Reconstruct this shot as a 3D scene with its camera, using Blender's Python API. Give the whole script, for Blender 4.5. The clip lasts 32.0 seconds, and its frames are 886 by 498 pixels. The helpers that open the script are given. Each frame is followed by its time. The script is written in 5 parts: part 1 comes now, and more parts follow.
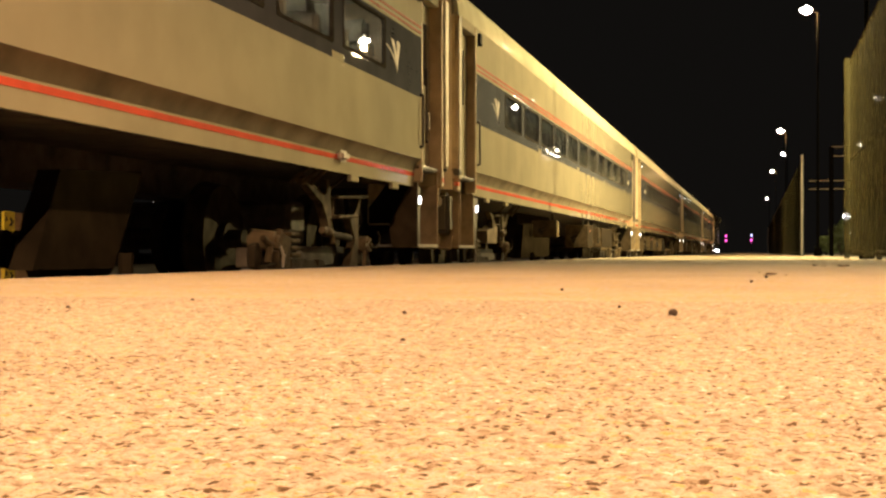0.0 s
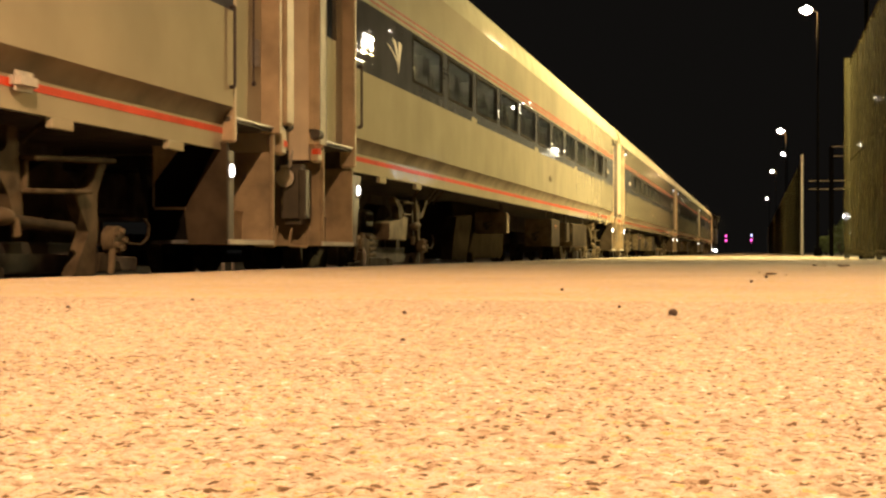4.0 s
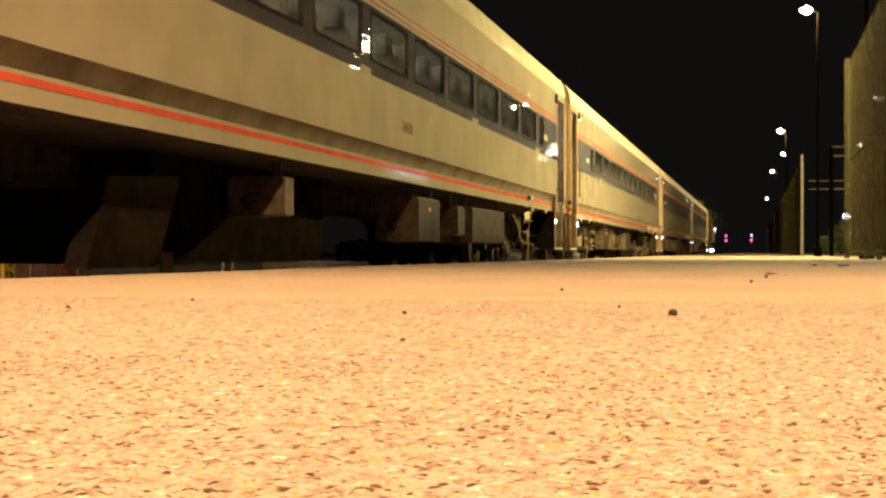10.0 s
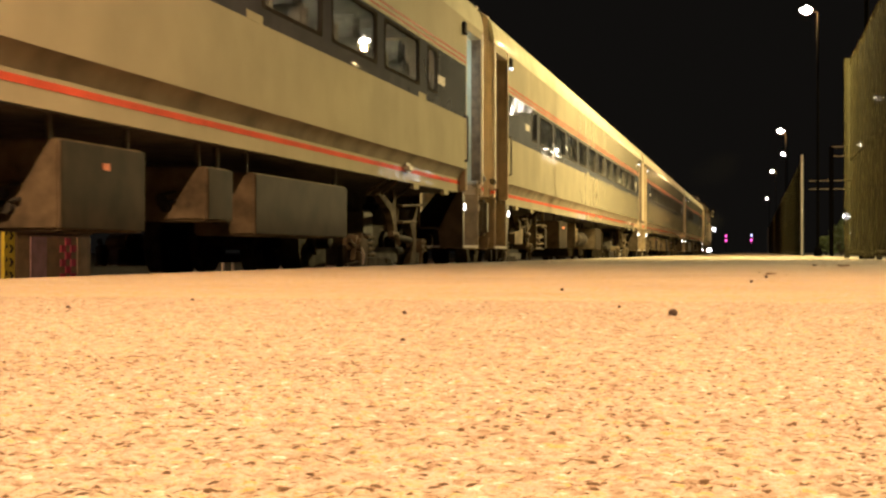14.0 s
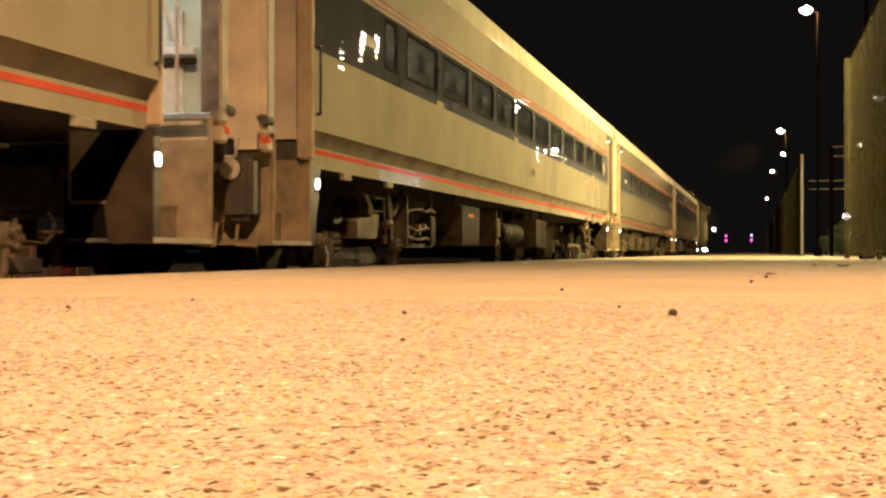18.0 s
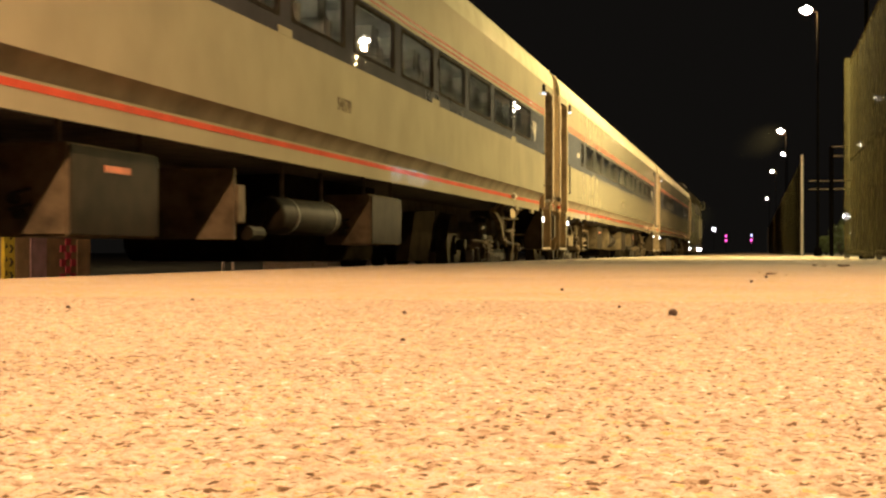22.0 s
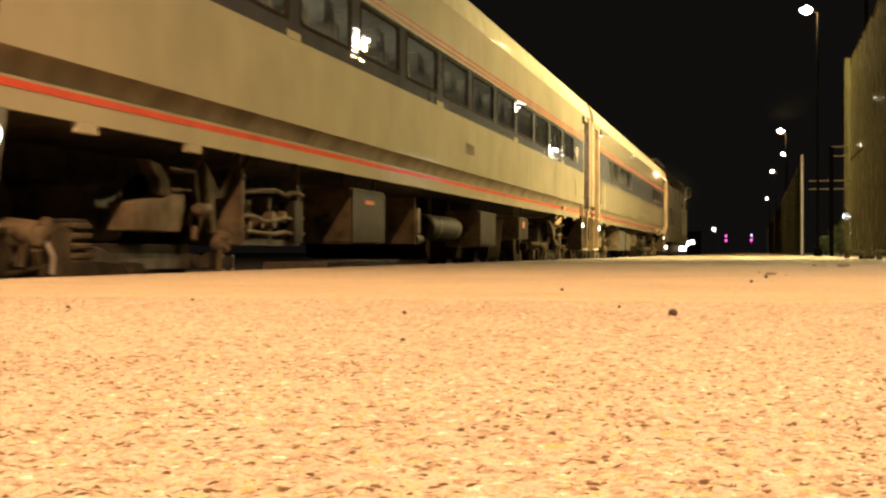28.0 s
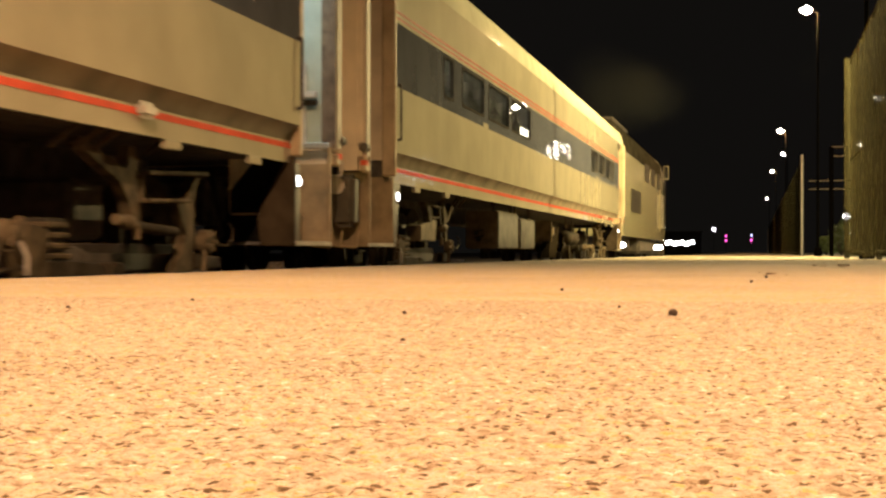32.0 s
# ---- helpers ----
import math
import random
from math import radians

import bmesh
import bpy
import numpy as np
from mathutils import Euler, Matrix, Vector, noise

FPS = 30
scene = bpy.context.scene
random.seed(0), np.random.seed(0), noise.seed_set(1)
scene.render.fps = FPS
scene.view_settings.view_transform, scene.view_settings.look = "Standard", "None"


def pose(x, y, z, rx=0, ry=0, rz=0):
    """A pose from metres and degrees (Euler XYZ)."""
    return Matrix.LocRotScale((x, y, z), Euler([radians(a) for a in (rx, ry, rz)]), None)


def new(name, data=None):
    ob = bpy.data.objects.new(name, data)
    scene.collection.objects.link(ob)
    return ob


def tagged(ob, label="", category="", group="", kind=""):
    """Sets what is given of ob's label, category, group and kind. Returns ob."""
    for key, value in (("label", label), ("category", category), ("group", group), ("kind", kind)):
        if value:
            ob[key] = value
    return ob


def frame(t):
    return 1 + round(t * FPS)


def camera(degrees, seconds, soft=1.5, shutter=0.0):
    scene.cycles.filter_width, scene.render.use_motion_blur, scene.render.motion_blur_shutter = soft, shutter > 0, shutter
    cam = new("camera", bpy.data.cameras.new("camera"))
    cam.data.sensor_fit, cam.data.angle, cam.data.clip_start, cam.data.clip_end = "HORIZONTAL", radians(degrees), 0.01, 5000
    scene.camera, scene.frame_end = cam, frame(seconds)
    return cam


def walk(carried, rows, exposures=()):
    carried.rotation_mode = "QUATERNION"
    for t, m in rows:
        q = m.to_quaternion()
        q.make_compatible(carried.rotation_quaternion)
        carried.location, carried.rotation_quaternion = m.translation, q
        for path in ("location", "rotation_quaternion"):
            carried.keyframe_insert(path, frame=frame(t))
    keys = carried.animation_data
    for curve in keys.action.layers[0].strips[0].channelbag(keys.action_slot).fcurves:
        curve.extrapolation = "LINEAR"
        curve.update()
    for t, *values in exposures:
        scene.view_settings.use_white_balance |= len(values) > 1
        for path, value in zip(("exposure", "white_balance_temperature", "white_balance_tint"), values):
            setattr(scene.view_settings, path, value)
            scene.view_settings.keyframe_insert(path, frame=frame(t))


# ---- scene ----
cam = camera(36.28, 32.0, soft=2.4, shutter=0.5)
EYE = pose(0, 0, 0.13, 90.155, 0, 13.04)
walk(cam, [(0.0, EYE), (32.0, EYE)])
scene.view_settings.exposure = 0.0

# ---- plan: camera at x 0, platform top at z 0, tracks run along y ----
RAIL = -0.21            # top of rail
TRACK_X = -5.185        # centre of the near track
EDGE_X = -3.63          # platform edge
FENCE_X = 2.0
CAR = 26.0              # pitch of the cars
GAP_0 = 15.92           # first coupling at 0 s

# ---- night sky ----
world = bpy.data.worlds.new("night")
scene.world = world
world.use_nodes = True
bg = world.node_tree.nodes["Background"]
bg.inputs["Color"].default_value = (0.85, 0.75, 0.65, 1)
bg.inputs["Strength"].default_value = 0.006

WARM = (1.0, 0.603, 0.325)


def lamp(name, x, y, z, watts, colour=WARM, radius=0.16, cone=0, blend=0.0):
    """A lamp's light; a head with a shade spreads it over a cone of cone degrees, straight down."""
    data = bpy.data.lights.new(name, "SPOT" if cone else "POINT")
    data.energy, data.color, data.shadow_soft_size = watts, colour, radius
    if cone:
        data.spot_size, data.spot_blend = radians(cone), blend
    ob = new(name, data)
    ob.location = (x, y, z)
    return ob


PLATFORM_LAMPS = [-3.0, 28.6, 50.8, 105.0, 157.0, 236.0]
LOT_LAMPS = [(6.72, 31.8, 7.5, 17500), (6.72, 47.4, 7.6, 4000), (6.72, 79.2, 8.5, 4500), (7.02, 97.3, 7.3, 4000)]
for y in PLATFORM_LAMPS[2:5]:
    lamp("platform_light", 1.8, y, 8.75 if y == 50.8 else 9.1, 4500 if y == 50.8 else 6000, (1.0, 0.62, 0.28), 0.12)
# the two nearest heads have shades that cut their light off towards the horizon
lamp("platform_light", 1.8, PLATFORM_LAMPS[0], 9.1, 14400, WARM, 0.14, 148, 0.6)
lamp("platform_light", 1.8, PLATFORM_LAMPS[1], 9.1, 9000, (1.0, 0.77, 0.36), 0.14, 150, 0.3)
lamp("yard_light", -7.3, 9.5, 5.0, 1800)
for x, y, z, watts in LOT_LAMPS:
    lamp("lot_light", x, y, z, watts, (1.0, 0.78, 0.34), 0.12, 165, 0.2)


# ---- materials ----
def material(name, colour, rough=0.6, metal=0.0, vary=0.15, scale=6.0, bump=0.0, bump_scale=60.0, dark=None, spec=0.5, stretch=None, coat=0.0, coat_rough=0.018):
    m = bpy.data.materials.new(name)
    m.use_nodes = True
    nt = m.node_tree
    b = nt.nodes["Principled BSDF"]
    b.inputs["Roughness"].default_value, b.inputs["Metallic"].default_value = rough, metal
    b.inputs["Specular IOR Level"].default_value = spec
    b.inputs["Coat IOR"].default_value = 1.65
    b.inputs["Coat Weight"].default_value, b.inputs["Coat Roughness"].default_value = coat, coat_rough
    tc = nt.nodes.new("ShaderNodeTexCoord")
    n1 = nt.nodes.new("ShaderNodeTexNoise")
    n1.inputs["Scale"].default_value, n1.inputs["Detail"].default_value = scale, 6
    nt.links.new(tc.outputs["Object"], n1.inputs["Vector"])
    ramp = nt.nodes.new("ShaderNodeValToRGB")
    d = dark or tuple(c * (1 - 2 * vary) for c in colour)
    l = tuple(min(1, c * (1 + vary)) for c in colour)
    ramp.color_ramp.elements[0].position, ramp.color_ramp.elements[1].position = 0.3, 0.65
    ramp.color_ramp.elements[0].color, ramp.color_ramp.elements[1].color = (*d, 1), (*l, 1)
    nt.links.new(n1.outputs["Fac"], ramp.inputs["Fac"])
    nt.links.new(ramp.outputs["Color"], b.inputs["Base Color"])
    if bump:
        n2 = nt.nodes.new("ShaderNodeTexNoise")
        n2.inputs["Scale"].default_value, n2.inputs["Detail"].default_value = bump_scale, 4
        if stretch:
            mp = nt.nodes.new("ShaderNodeMapping")
            mp.inputs["Scale"].default_value = stretch
            nt.links.new(tc.outputs["Object"], mp.inputs["Vector"])
            nt.links.new(mp.outputs["Vector"], n2.inputs["Vector"])
        else:
            nt.links.new(tc.outputs["Object"], n2.inputs["Vector"])
        bp = nt.nodes.new("ShaderNodeBump")
        bp.inputs["Strength"].default_value, bp.inputs["Distance"].default_value = bump, 0.01
        nt.links.new(n2.outputs["Fac"], bp.inputs["Height"])
        nt.links.new(bp.outputs["Normal"], b.inputs["Normal"])
    if coat:
        # slightly wavy sheet metal under the gloss
        n3 = nt.nodes.new("ShaderNodeTexNoise")
        n3.inputs["Scale"].default_value, n3.inputs["Detail"].default_value = 1.0, 1
        m3 = nt.nodes.new("ShaderNodeMapping")
        m3.inputs["Scale"].default_value = (1.0, 1.7, 0.25)
        b3 = nt.nodes.new("ShaderNodeBump")
        b3.inputs["Strength"].default_value, b3.inputs["Distance"].default_value = 0.6, 0.01
        # fine level brushing, which draws lights out upright
        n4, m4, b4 = nt.nodes.new("ShaderNodeTexNoise"), nt.nodes.new("ShaderNodeMapping"), nt.nodes.new("ShaderNodeBump")
        n4.inputs["Scale"].default_value, n4.inputs["Detail"].default_value = 1.0, 0
        m4.inputs["Scale"].default_value = (0.3, 0.3, 34.0)
        b4.inputs["Strength"].default_value, b4.inputs["Distance"].default_value = 1.0, 0.0012
        nt.links.new(tc.outputs["Object"], m4.inputs["Vector"])
        nt.links.new(m4.outputs["Vector"], n4.inputs["Vector"])
        nt.links.new(n4.outputs["Fac"], b4.inputs["Height"])
        nt.links.new(b4.outputs["Normal"], b3.inputs["Normal"])
        nt.links.new(tc.outputs["Object"], m3.inputs["Vector"])
        nt.links.new(m3.outputs["Vector"], n3.inputs["Vector"])
        nt.links.new(n3.outputs["Fac"], b3.inputs["Height"])
        nt.links.new(b3.outputs["Normal"], b.inputs["Coat Normal"])
    return m


def glow(name, colour, strength):
    m = bpy.data.materials.new(name)
    m.use_nodes = True
    b = m.node_tree.nodes["Principled BSDF"]
    b.inputs["Base Color"].default_value = (0.8, 0.8, 0.8, 1)
    b.inputs["Emission Color"].default_value = (*colour, 1)
    b.inputs["Emission Strength"].default_value = strength
    return m


M = {
    "silver": material("silver_paint", (0.45, 0.398, 0.275), 0.5, 0.06, 0.06, 1.5, 0.04, 2.5, stretch=(1, 1.0, 0.5), spec=0.003, coat=1.0, coat_rough=0.022),
    "engineroof": material("dark_engine_roof", (0.03, 0.026, 0.018), 0.8, 0.0, 0.3, 2.0, spec=0.0),
    "engine": material("engine_silver_paint", (0.46, 0.42, 0.27), 0.45, 0.1, 0.1, 1.5, 0.04, 2.5, spec=0.02, coat=1.0, coat_rough=0.03),
    "blue": material("slate_blue_paint", (0.118, 0.122, 0.140), 0.4, 0.0, 0.1, 2.0, 0.04, 2.5, stretch=(1, 1.0, 0.5), spec=0.0, coat=0.85, coat_rough=0.02),
    "red": material("red_paint", (0.76, 0.09, 0.038), 0.3, 0.0, 0.1, 3.0, spec=0.02, coat=1.0, coat_rough=0.08),
    "redline": material("red_pinstripe_paint", (0.30, 0.065, 0.04), 0.5, 0.0, 0.1, 3.0, spec=0.02),
    "roof": material("roof_metal", (0.43, 0.395, 0.275), 0.5, 0.04, 0.08, 2.0, 0.05, 2.0, spec=0.002, coat=0.02, coat_rough=0.08),
    "recess": material("recess_shade_silver", (0.27, 0.22, 0.155), 0.6, 0.0, 0.2, 2.5, spec=0.1),
    "teal": material("pale_teal_lining", (0.42, 0.50, 0.46), 0.5, 0.0, 0.1, 3.0),
    "well_shade": material("black_well_shade", (0.008, 0.007, 0.006), 0.95, 0.0, 0.2, 5.0, spec=0.0),
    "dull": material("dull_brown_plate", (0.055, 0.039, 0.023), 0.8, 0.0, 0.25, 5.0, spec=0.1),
    "bar": material("weathered_bar_paint", (0.09, 0.08, 0.065), 0.7, 0.0, 0.2, 6.0, spec=0.2),
    "cornertan": material("tan_corner_paint", (0.49, 0.37, 0.225), 0.55, 0.0, 0.15, 4.0),
    "frame": material("dark_rubber", (0.055, 0.05, 0.042), 0.9, spec=0.0),
    "cream": material("cream_end_paint", (0.68, 0.56, 0.40), 0.5, 0.0, 0.10, 3.0),
    "post": material("post_shade_tan", (0.29, 0.215, 0.135), 0.6, 0.0, 0.2, 5.0),
    "rubber": material("weathered_rubber", (0.165, 0.125, 0.088), 0.8, 0.0, 0.25, 8.0),
    "under": material("sooty_steel", (0.085, 0.07, 0.052), 0.8, 0.0, 0.3, 6.0, 0.2, 30),
    "dust": material("brake_dusted_steel", (0.135, 0.100, 0.058), 0.8, 0.0, 0.25, 7.0, 0.2, 40, spec=0.15),
    "black": material("black_equipment", (0.04, 0.034, 0.027), 0.8, 0.0, 0.2, 5.0, spec=0.1),
    "boxgrey": material("dark_equipment", (0.027, 0.020, 0.0115), 0.7, 0.0, 0.25, 4.0, spec=0.06),
    "steel": material("worn_steel", (0.45, 0.43, 0.40), 0.35, 0.8, 0.2, 10.0),
    "seat": material("grey_seat_cloth", (0.42, 0.41, 0.37), 0.9, 0.0, 0.3, 3.0),
    "inside": material("interior_panel", (0.6, 0.6, 0.57), 0.6),
    "concrete": material("platform_concrete", (0.42, 0.34, 0.25), 0.8, 0.0, 0.15, 40.0, 0.5, 150.0),
    "ballast": material("ballast_stone", (0.17, 0.145, 0.12), 0.95, 0.0, 0.3, 20.0, 1.0, 25.0),
    "ground": material("dark_ground", (0.07, 0.065, 0.055), 0.95, 0.0, 0.3, 1.0, 0.5, 5.0),
    "tie": material("wood_tie", (0.06, 0.045, 0.035), 0.9, 0.0, 0.3, 6.0),
    "fence": material("fence_slats", (0.10, 0.092, 0.042), 0.8, 0.0, 0.2, 3.0, spec=0.1),
    "galv": material("galvanised_steel", (0.45, 0.44, 0.42), 0.4, 0.6, 0.15, 8.0),
    "pole": material("dark_bronze_pole", (0.002, 0.0018, 0.0016), 0.9, 0.0, spec=0.0),
    "darkstone": material("dark_pebble", (0.07, 0.045, 0.03), 0.8, 0.0, 0.3, 200.0),
    "asphalt": material("lot_asphalt", (0.05, 0.048, 0.045), 0.9, 0.0, 0.2, 2.0, 0.4, 120.0),
    "bright": material("bright_edge_metal", (0.70, 0.66, 0.58), 0.35, 0.5, 0.1, 8.0),
    "iron": material("dark_iron", (0.05, 0.035, 0.03), 0.5, 0.3),
    "pale": material("pale_dusty_paint", (0.50, 0.44, 0.36), 0.6, 0.0, 0.15, 9.0),
    "boxmid": material("dull_grey_cover", (0.075, 0.068, 0.052), 0.6, 0.0, 0.25, 5.0, spec=0.25),
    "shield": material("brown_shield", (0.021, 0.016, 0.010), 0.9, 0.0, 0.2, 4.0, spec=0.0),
    "flap": material("brown_rubber_flap", (0.080, 0.064, 0.042), 0.6, 0.0, 0.2, 5.0),
    "tread": material("dusty_step_plate", (0.29, 0.21, 0.115), 0.7, 0.0, 0.2, 5.0, 0.1, 40),
    "arm": material("dusty_truck_casting", (0.085, 0.063, 0.037), 0.85, 0.0, 0.3, 7.0, 0.2, 40, spec=0.08),
    "grime": material("truck_grime", (0.042, 0.032, 0.020), 0.85, 0.0, 0.3, 7.0, 0.2, 40, spec=0.08),
    "orange": material("orange_plate", (0.75, 0.22, 0.10), 0.3),
    "letter": material("dark_lettering", (0.21, 0.178, 0.13), 0.9, spec=0.0),
    "wornletter": material("worn_lettering", (0.20, 0.17, 0.13), 0.9, 0.0, 0.3, 30.0, spec=0.0),
    "yellow": material("yellow_plastic", (0.62, 0.50, 0.04), 0.5),
    "mauve": material("mauve_plastic", (0.30, 0.18, 0.19), 0.6),
    "tan": material("tan_board", (0.24, 0.16, 0.08), 0.8),
    "redcloth": material("red_check", (0.40, 0.05, 0.07), 0.8),
    "leafbrown": material("dry_leaf_brown", (0.42, 0.29, 0.17), 0.8, 0.0, 0.3, 30.0),
    "leaf": material("shrub_leaf", (0.07, 0.10, 0.03), 0.6, 0.0, 0.3, 2.0),
    "darkglass": material("dark_tinted_glass", (0.02, 0.022, 0.025), 0.06),
    "lobby": material("vestibule_panel", (0.17, 0.14, 0.11), 0.6, 0.0, 0.2, 4.0),
    "dimfluo": glow("dim_ceiling_light", (1.0, 0.93, 0.74), 15.0),
    "hotlamp": glow("engine_lamp_lens", (1.0, 0.97, 0.98), 30.0),
    "farlight": glow("far_lamp_glass", (0.95, 0.95, 1.0), 14.0),
    "magenta": glow("red_signal_lens", (1.0, 0.08, 0.45), 6.0),
    "bluelamp": glow("blue_white_lens", (0.55, 0.60, 1.0), 6.0),
    "flood": glow("floodlight_lens", (0.8, 0.88, 1.0), 6.0),
    "indicator": glow("pale_blue_indicator", (0.6, 0.75, 1.0), 2.0),
    "lampglow": glow("luminaire_glass", (1.0, 0.88, 0.70), 50.0),
    "stepglow": glow("step_light_lens", (1.0, 0.97, 0.95), 7.0),
    "fluo": glow("fluorescent_tube", (0.72, 0.92, 1.0), 22.0),
}
gm = bpy.data.materials.new("window_glass")
gm.use_nodes = True
_b = gm.node_tree.nodes["Principled BSDF"]
_b.inputs["Base Color"].default_value = (0.74, 0.75, 0.70, 1)
_b.inputs["Roughness"].default_value = 0.01
_b.inputs["Transmission Weight"].default_value = 1.0
_b.inputs["IOR"].default_value = 1.45
M["glass"] = gm
sm = bpy.data.materials.new("thin_exhaust")
sm.use_nodes = True
_n, _l = sm.node_tree.nodes, sm.node_tree.links
_out = _n["Material Output"]
_n.remove(_n["Principled BSDF"])
_d, _t, _mx = _n.new("ShaderNodeBsdfDiffuse"), _n.new("ShaderNodeBsdfTransparent"), _n.new("ShaderNodeMixShader")
_d.inputs["Color"].default_value = (0.5, 0.6, 0.45, 1)
_at, _ml = _n.new("ShaderNodeAttribute"), _n.new("ShaderNodeMath")
_at.attribute_name = "wisp"
_ml.operation = "MULTIPLY"
_ml.inputs[1].default_value = 0.055
_l.new(_at.outputs["Fac"], _ml.inputs[0])
_l.new(_ml.outputs[0], _mx.inputs[0])
_tl, _m2 = _n.new("ShaderNodeBsdfTranslucent"), _n.new("ShaderNodeMixShader")
_tl.inputs["Color"].default_value = (0.5, 0.6, 0.45, 1)
_l.new(_d.outputs[0], _m2.inputs[1])
_l.new(_tl.outputs[0], _m2.inputs[2])
_l.new(_t.outputs[0], _mx.inputs[1])
_l.new(_m2.outputs[0], _mx.inputs[2])
_l.new(_mx.outputs[0], _out.inputs["Surface"])
M["smoke"] = sm


# woven screen: some light comes through from behind
_n, _l = M["fence"].node_tree.nodes, M["fence"].node_tree.links
_p = _n["Principled BSDF"]
_tl, _mx = _n.new("ShaderNodeBsdfTranslucent"), _n.new("ShaderNodeMixShader")
_tl.inputs["Color"].default_value = (0.028, 0.023, 0.012, 1)
_mx.inputs[0].default_value = 0.3
_tr, _m2 = _n.new("ShaderNodeBsdfTransparent"), _n.new("ShaderNodeMixShader")
_m2.inputs[0].default_value = 0.22
_l.new(_p.outputs[0], _mx.inputs[1])
_l.new(_tl.outputs[0], _mx.inputs[2])
_l.new(_mx.outputs[0], _m2.inputs[1])
_l.new(_tr.outputs[0], _m2.inputs[2])
_l.new(_m2.outputs[0], _n["Material Output"].inputs["Surface"])


# ---- mesh helpers ----
def box(bm, x0, x1, y0, y1, z0, z1):
    """Adds a box to bm and gives its vertices."""
    v = [bm.verts.new((x, y, z)) for x in (x0, x1) for y in (y0, y1) for z in (z0, z1)]
    for f in ((0, 1, 3, 2), (4, 6, 7, 5), (0, 4, 5, 1), (2, 3, 7, 6), (0, 2, 6, 4), (1, 5, 7, 3)):
        bm.faces.new([v[i] for i in f])
    return v


def bevelled(bm, w=0.01, n=1):
    bmesh.ops.bevel(bm, geom=bm.edges[:], offset=w, segments=n, affect="EDGES", clamp_overlap=True)
    return bm


def prism(bm, pts, axis, a, b):
    """Adds a polygon of pts, drawn out along an axis from a to b. axis x: pts are (y, z); y: (x, z); z: (x, y)."""
    def put(p, s):
        return {"x": (s, *p), "y": (p[0], s, p[1]), "z": (*p, s)}[axis]
    lo = [bm.verts.new(put(p, a)) for p in pts]
    hi = [bm.verts.new(put(p, b)) for p in pts]
    n = len(pts)
    bm.faces.new(lo)
    bm.faces.new(hi[::-1])
    for i in range(n):
        bm.faces.new((lo[i], hi[i], hi[(i + 1) % n], lo[(i + 1) % n]))
    return bm


def tube(bm, p, q, r, n=10, r2=None):
    """Adds a round bar from p to q."""
    p, q = Vector(p), Vector(q)
    d = q - p
    m = Matrix.Translation((p + q) / 2) @ d.to_track_quat("Z", "Y").to_matrix().to_4x4()
    bmesh.ops.create_cone(bm, cap_ends=True, segments=n, radius1=r, radius2=r if r2 is None else r2, depth=d.length, matrix=m)
    return bm


def part(name, bm, mat, parent=None, label="", smooth=False):
    bmesh.ops.recalc_face_normals(bm, faces=bm.faces[:])
    me = bpy.data.meshes.new(name)
    bm.to_mesh(me)
    bm.free()
    me.materials.append(M[mat] if isinstance(mat, str) else mat)
    if smooth:
        me.set_sharp_from_angle(angle=radians(35))
    else:
        me.shade_flat()
    ob = new(name, me)
    if parent:
        ob.parent = parent
    if label:
        ob["label"] = label
    return ob


def B():
    return bmesh.new()


def boxpart(name, dims, mat, parent=None, label="", bevel=0.0):
    bm = B()
    box(bm, *dims)
    if bevel:
        bevelled(bm, bevel)
    return part(name, bm, mat, parent, label)


